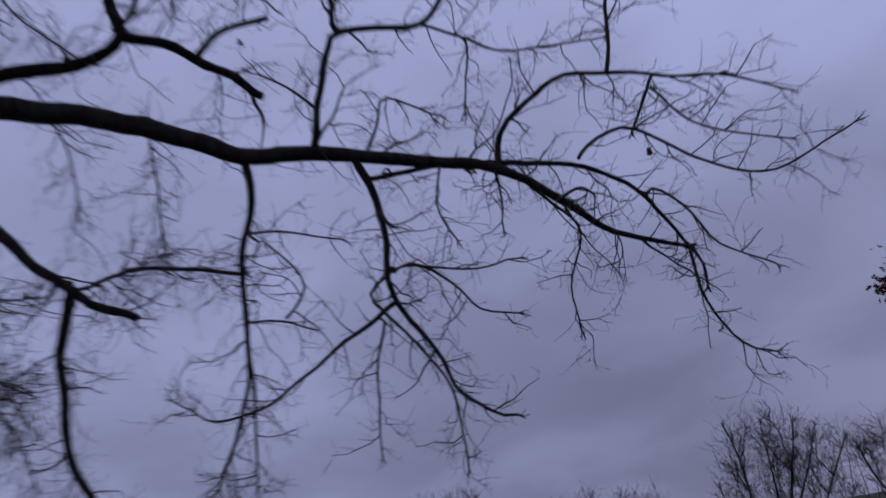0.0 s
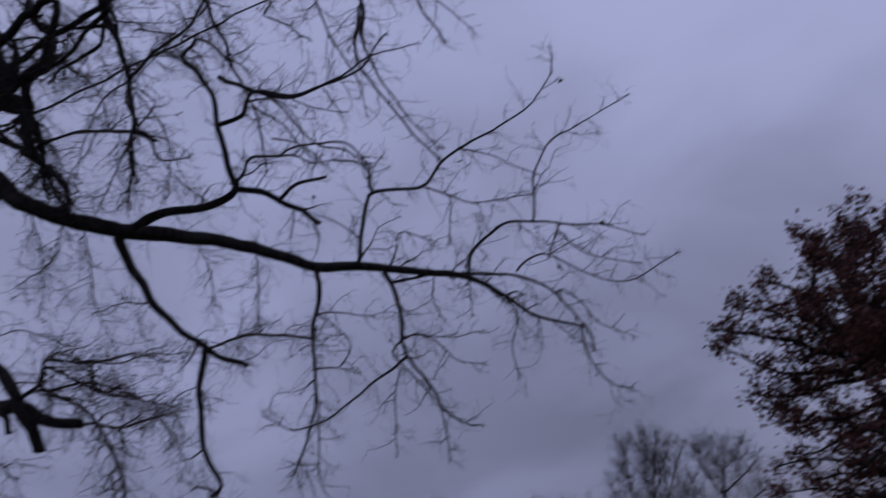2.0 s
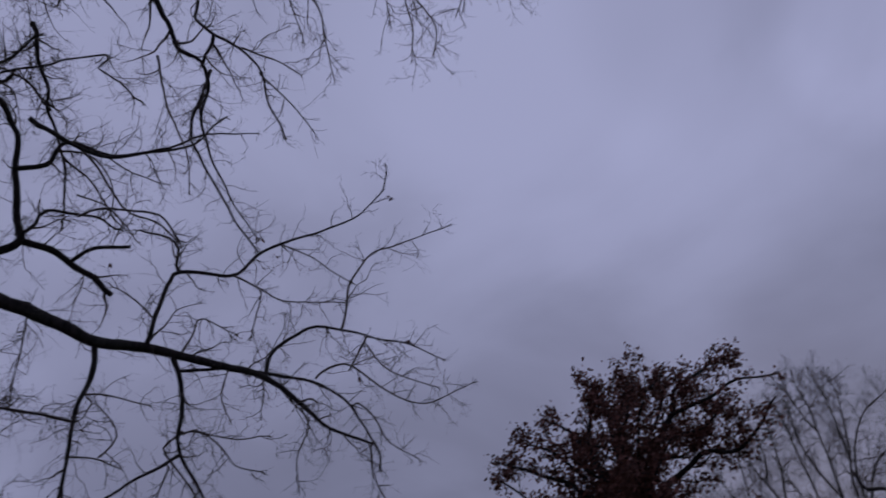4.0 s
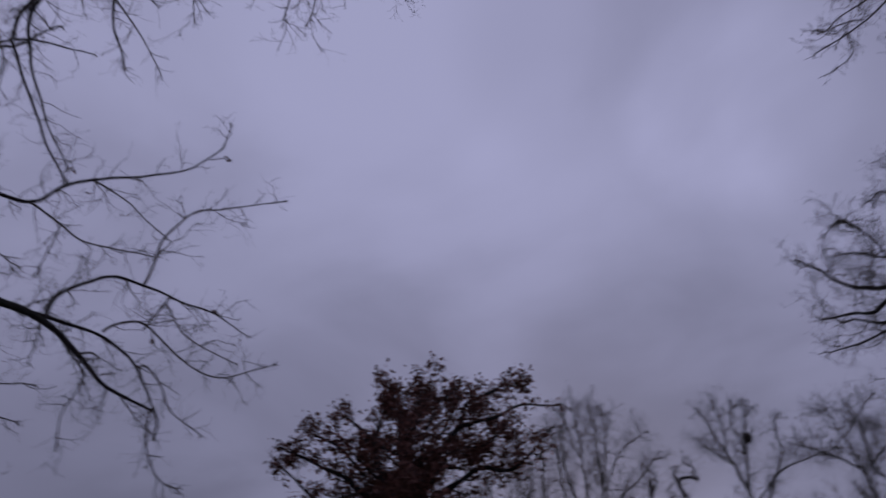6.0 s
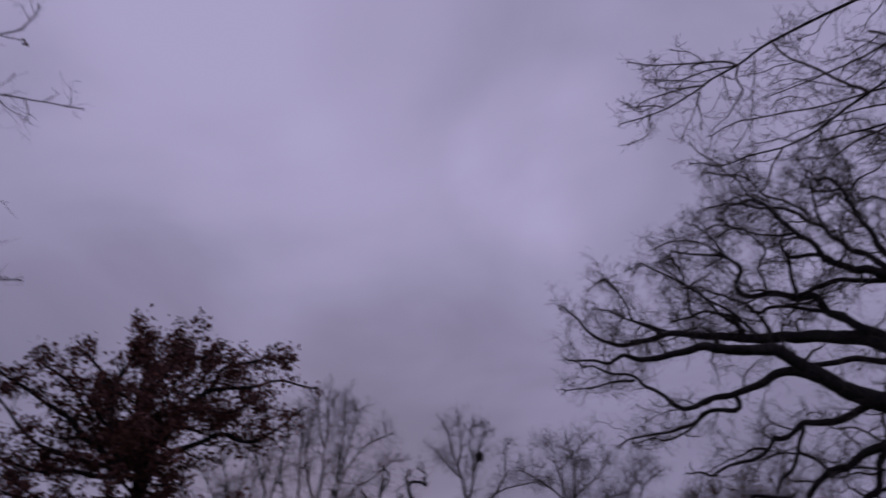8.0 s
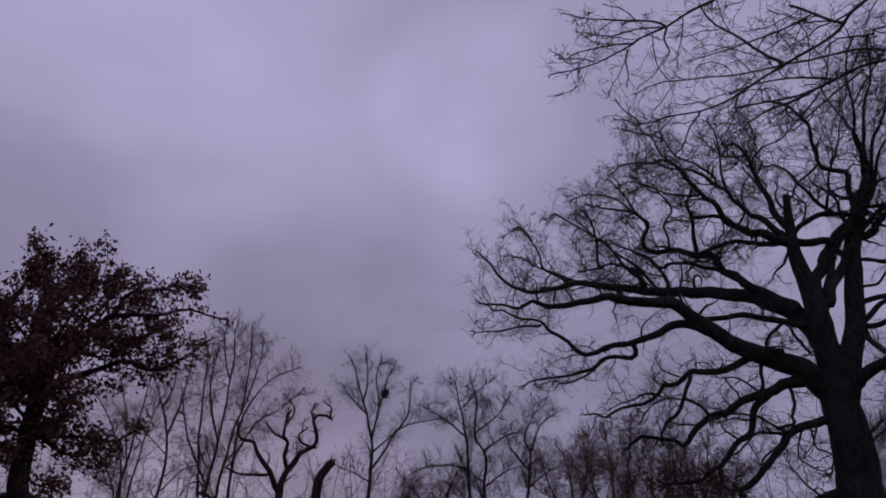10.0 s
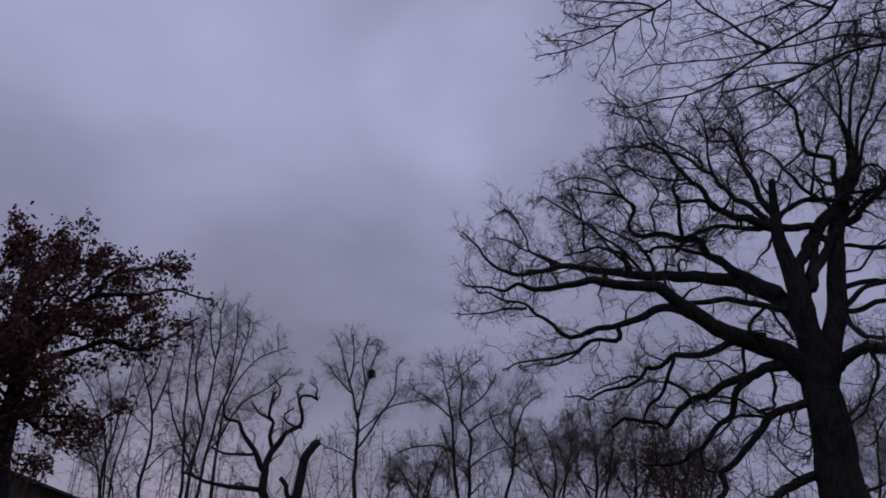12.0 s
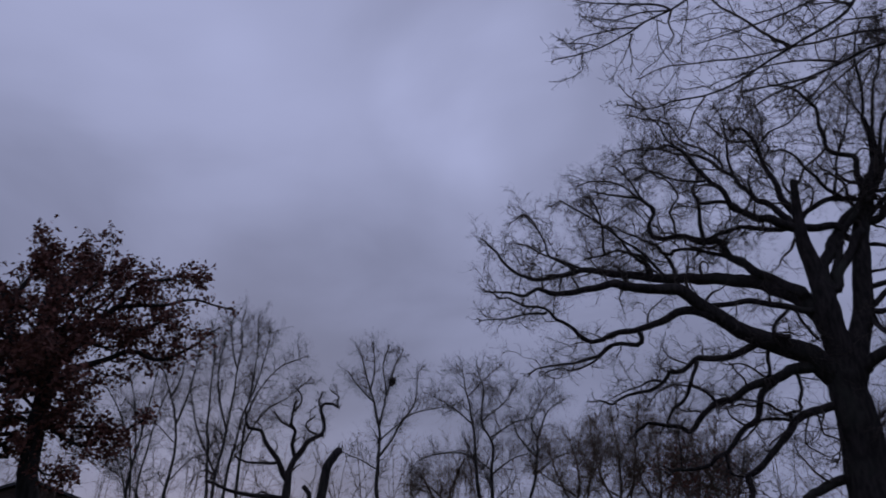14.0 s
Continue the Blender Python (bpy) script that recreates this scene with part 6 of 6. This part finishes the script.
t = Tree(-29.58, 12.21, 67.6, seed=175, step=0.3)
t.limb([(-0.19, 0.00, 2.25), (0.19, 0.00, 3.97), (0.38, 0.00, 5.45)], 0.055, 0.018)
t.limb([(-0.19, 0.00, 2.68), (-0.36, 0.31, 4.08), (-0.52, 0.60, 5.44)], 0.045, 0.019)
t.limb([(-0.01, -0.00, 2.88), (0.79, -0.37, 4.29), (1.21, -0.60, 5.24)], 0.043, 0.018)
far_tree(t, 'low_d', spacing=0.13, reach=1.00, fine=0.30, thick=0.0055, bushy=0.56)


# ---------------------------------------------------------------- the edge of the wood behind
def wood_edge():
    """Undergrowth far behind the trees: bare stems and brush along a winding edge."""
    t = Tree(0, 0, 0, seed=77, crook=0.16)
    rng = t.rng
    for k in range(150):
        a = radians(-48 + 92 * k / 149 + rng.uniform(-0.5, 0.5))
        d = 46 + 5 * math.sin(k * 0.37) + rng.uniform(-3, 3)
        x, y = d * math.sin(a), d * math.cos(a)
        high = 5.0 + 1.5 * noise.noise((k * 0.11, 0, 0)) + rng.uniform(-0.8, 1.0)
        if -24 < math.degrees(a) < -4:
            high += 1.0
        for j in range(1 + k % 2):
            lean = rng.normal(0, 1.3, 2)
            t.limb([(x, y, -0.1), (x + lean[0] * 0.3, y + lean[1] * 0.3, high * 0.5), (x + lean[0], y + lean[1], high)], 0.034, 0.012)
    tubes = Tubes()
    for path, rad, blunt in t.limbs:
        tubes.add(path[::3], rad[::3], 5)
    t.grow(tubes, 0.46, 1.8, 0.85, thick=0.013, droop=-0.03, levels=2, start=0.04, bushy=0.6)
    me = tubes.mesh("undergrowth")
    me.materials.append(THICKET_TWIG)
    tagged(new("undergrowth", me), "brown bare undergrowth along the edge of a wood", "undergrowth", kind="stuff")


wood_edge()


# ---------------------------------------------------------------- small things
def evergreen_bush(x, y, wide, high):
    """A dark leafy shrub in the thicket: stems and small leaves."""
    t = Tree(x, y, 0, seed=31, crook=0.2)
    t.trunk([(0, 0, -0.1), (0.05, 0, 0.5), (0, 0.05, 1.0)], 0.06, 0.04)
    for k in range(9):
        a = 2 * math.pi * k / 9 + t.rng.uniform(-0.3, 0.3)
        r = wide * t.rng.uniform(0.35, 0.8)
        h = high * t.rng.uniform(0.6, 0.95)
        t.limb([(0, 0, 0.4), (r * 0.4 * math.cos(a), r * 0.4 * math.sin(a), h * 0.5), (r * math.cos(a), r * math.sin(a), h)], 0.03, 0.01)
    tubes = Tubes()
    t.grow(tubes, 0.16, 0.7, 0.3, thick=0.009, levels=2, start=0.25)
    top = t.build("evergreen_bush", "dense dark evergreen bush in the brown thicket", BARK, TWIG, tubes)
    v, f = leaf_sheet(t.tips, t.rng, 0.09, 0.12, 6.0)
    child("foliage", quads("foliage", v, f), EVERGREEN, top, "small dull green leaves", kind="stuff")


evergreen_bush(8.25, 26.76, 1.3, 3.0)


def bird_nest(x, y, z):
    rng = np.random.RandomState(4)
    t = Tubes()
    for k in range(170):
        d = rng.normal(0, 1, 3)
        d /= np.linalg.norm(d)
        c = d * np.array((0.19, 0.19, 0.23)) * rng.uniform(0.3, 1.05)
        s = np.cross(d, rng.normal(0, 1, 3))
        s /= np.linalg.norm(s)
        s = s * rng.uniform(0.1, 0.24) + d * rng.uniform(-0.02, 0.08)
        t.add(np.array((c - s, c + d * 0.02, c + s)), (0.007, 0.009, 0.004), 3)
    me = t.mesh("bird_nest")
    me.materials.append(TWIG)
    ob = tagged(new("bird_nest", me), "dark round bird nest of twigs in a bare crown", "nest")
    ob.location = (x, y, z)


bird_nest(-3.43, 33.83, 8.29)


def house(x, y, turn, long, deep, wall_high, ridge):
    """A low house: walls and a saddle roof with its overhang."""
    top = tagged(new("house"), "low brown house with a dark pitched roof behind trees", "house")
    top.matrix_world = pose(x, y, 0, 0, 0, turn)
    bm = bmesh.new()
    a, b = long / 2, deep / 2
    lo = [bm.verts.new(p) for p in ((-a, -b, -0.1), (a, -b, -0.1), (a, b, -0.1), (-a, b, -0.1))]
    hi = [bm.verts.new(p) for p in ((-a, -b, wall_high), (a, -b, wall_high), (a, b, wall_high), (-a, b, wall_high))]
    g = [bm.verts.new((-a, 0, ridge - 0.12)), bm.verts.new((a, 0, ridge - 0.12))]
    for k in range(4):
        j = (k + 1) % 4
        bm.faces.new((lo[k], lo[j], hi[j], hi[k]))
    bm.faces.new((hi[1], hi[2], g[1]))
    bm.faces.new((hi[3], hi[0], g[0]))
    part("wall", bm, PLASTER, top)
    for side in (-1, 1):
        bm = bmesh.new()
        over = 0.4
        drop = (ridge - wall_high) / b * over
        v = []
        for h in (0, 0.14):
            v.append([bm.verts.new(p) for p in ((-a - over, 0, ridge + h), (a + over, 0, ridge + h), (a + over, side * (b + over), wall_high - drop + h), (-a - over, side * (b + over), wall_high - drop + h))])
        bm.faces.new(v[0])
        bm.faces.new(v[1])
        for k in range(4):
            j = (k + 1) % 4
            bm.faces.new((v[0][k], v[0][j], v[1][j], v[1][k]))
        bmesh.ops.recalc_face_normals(bm, faces=bm.faces)
        part("roof", bm, ROOF_FELT, top)


house(-22.73, 38.23, 120.0, 9.0, 7.0, 2.43, 3.73)
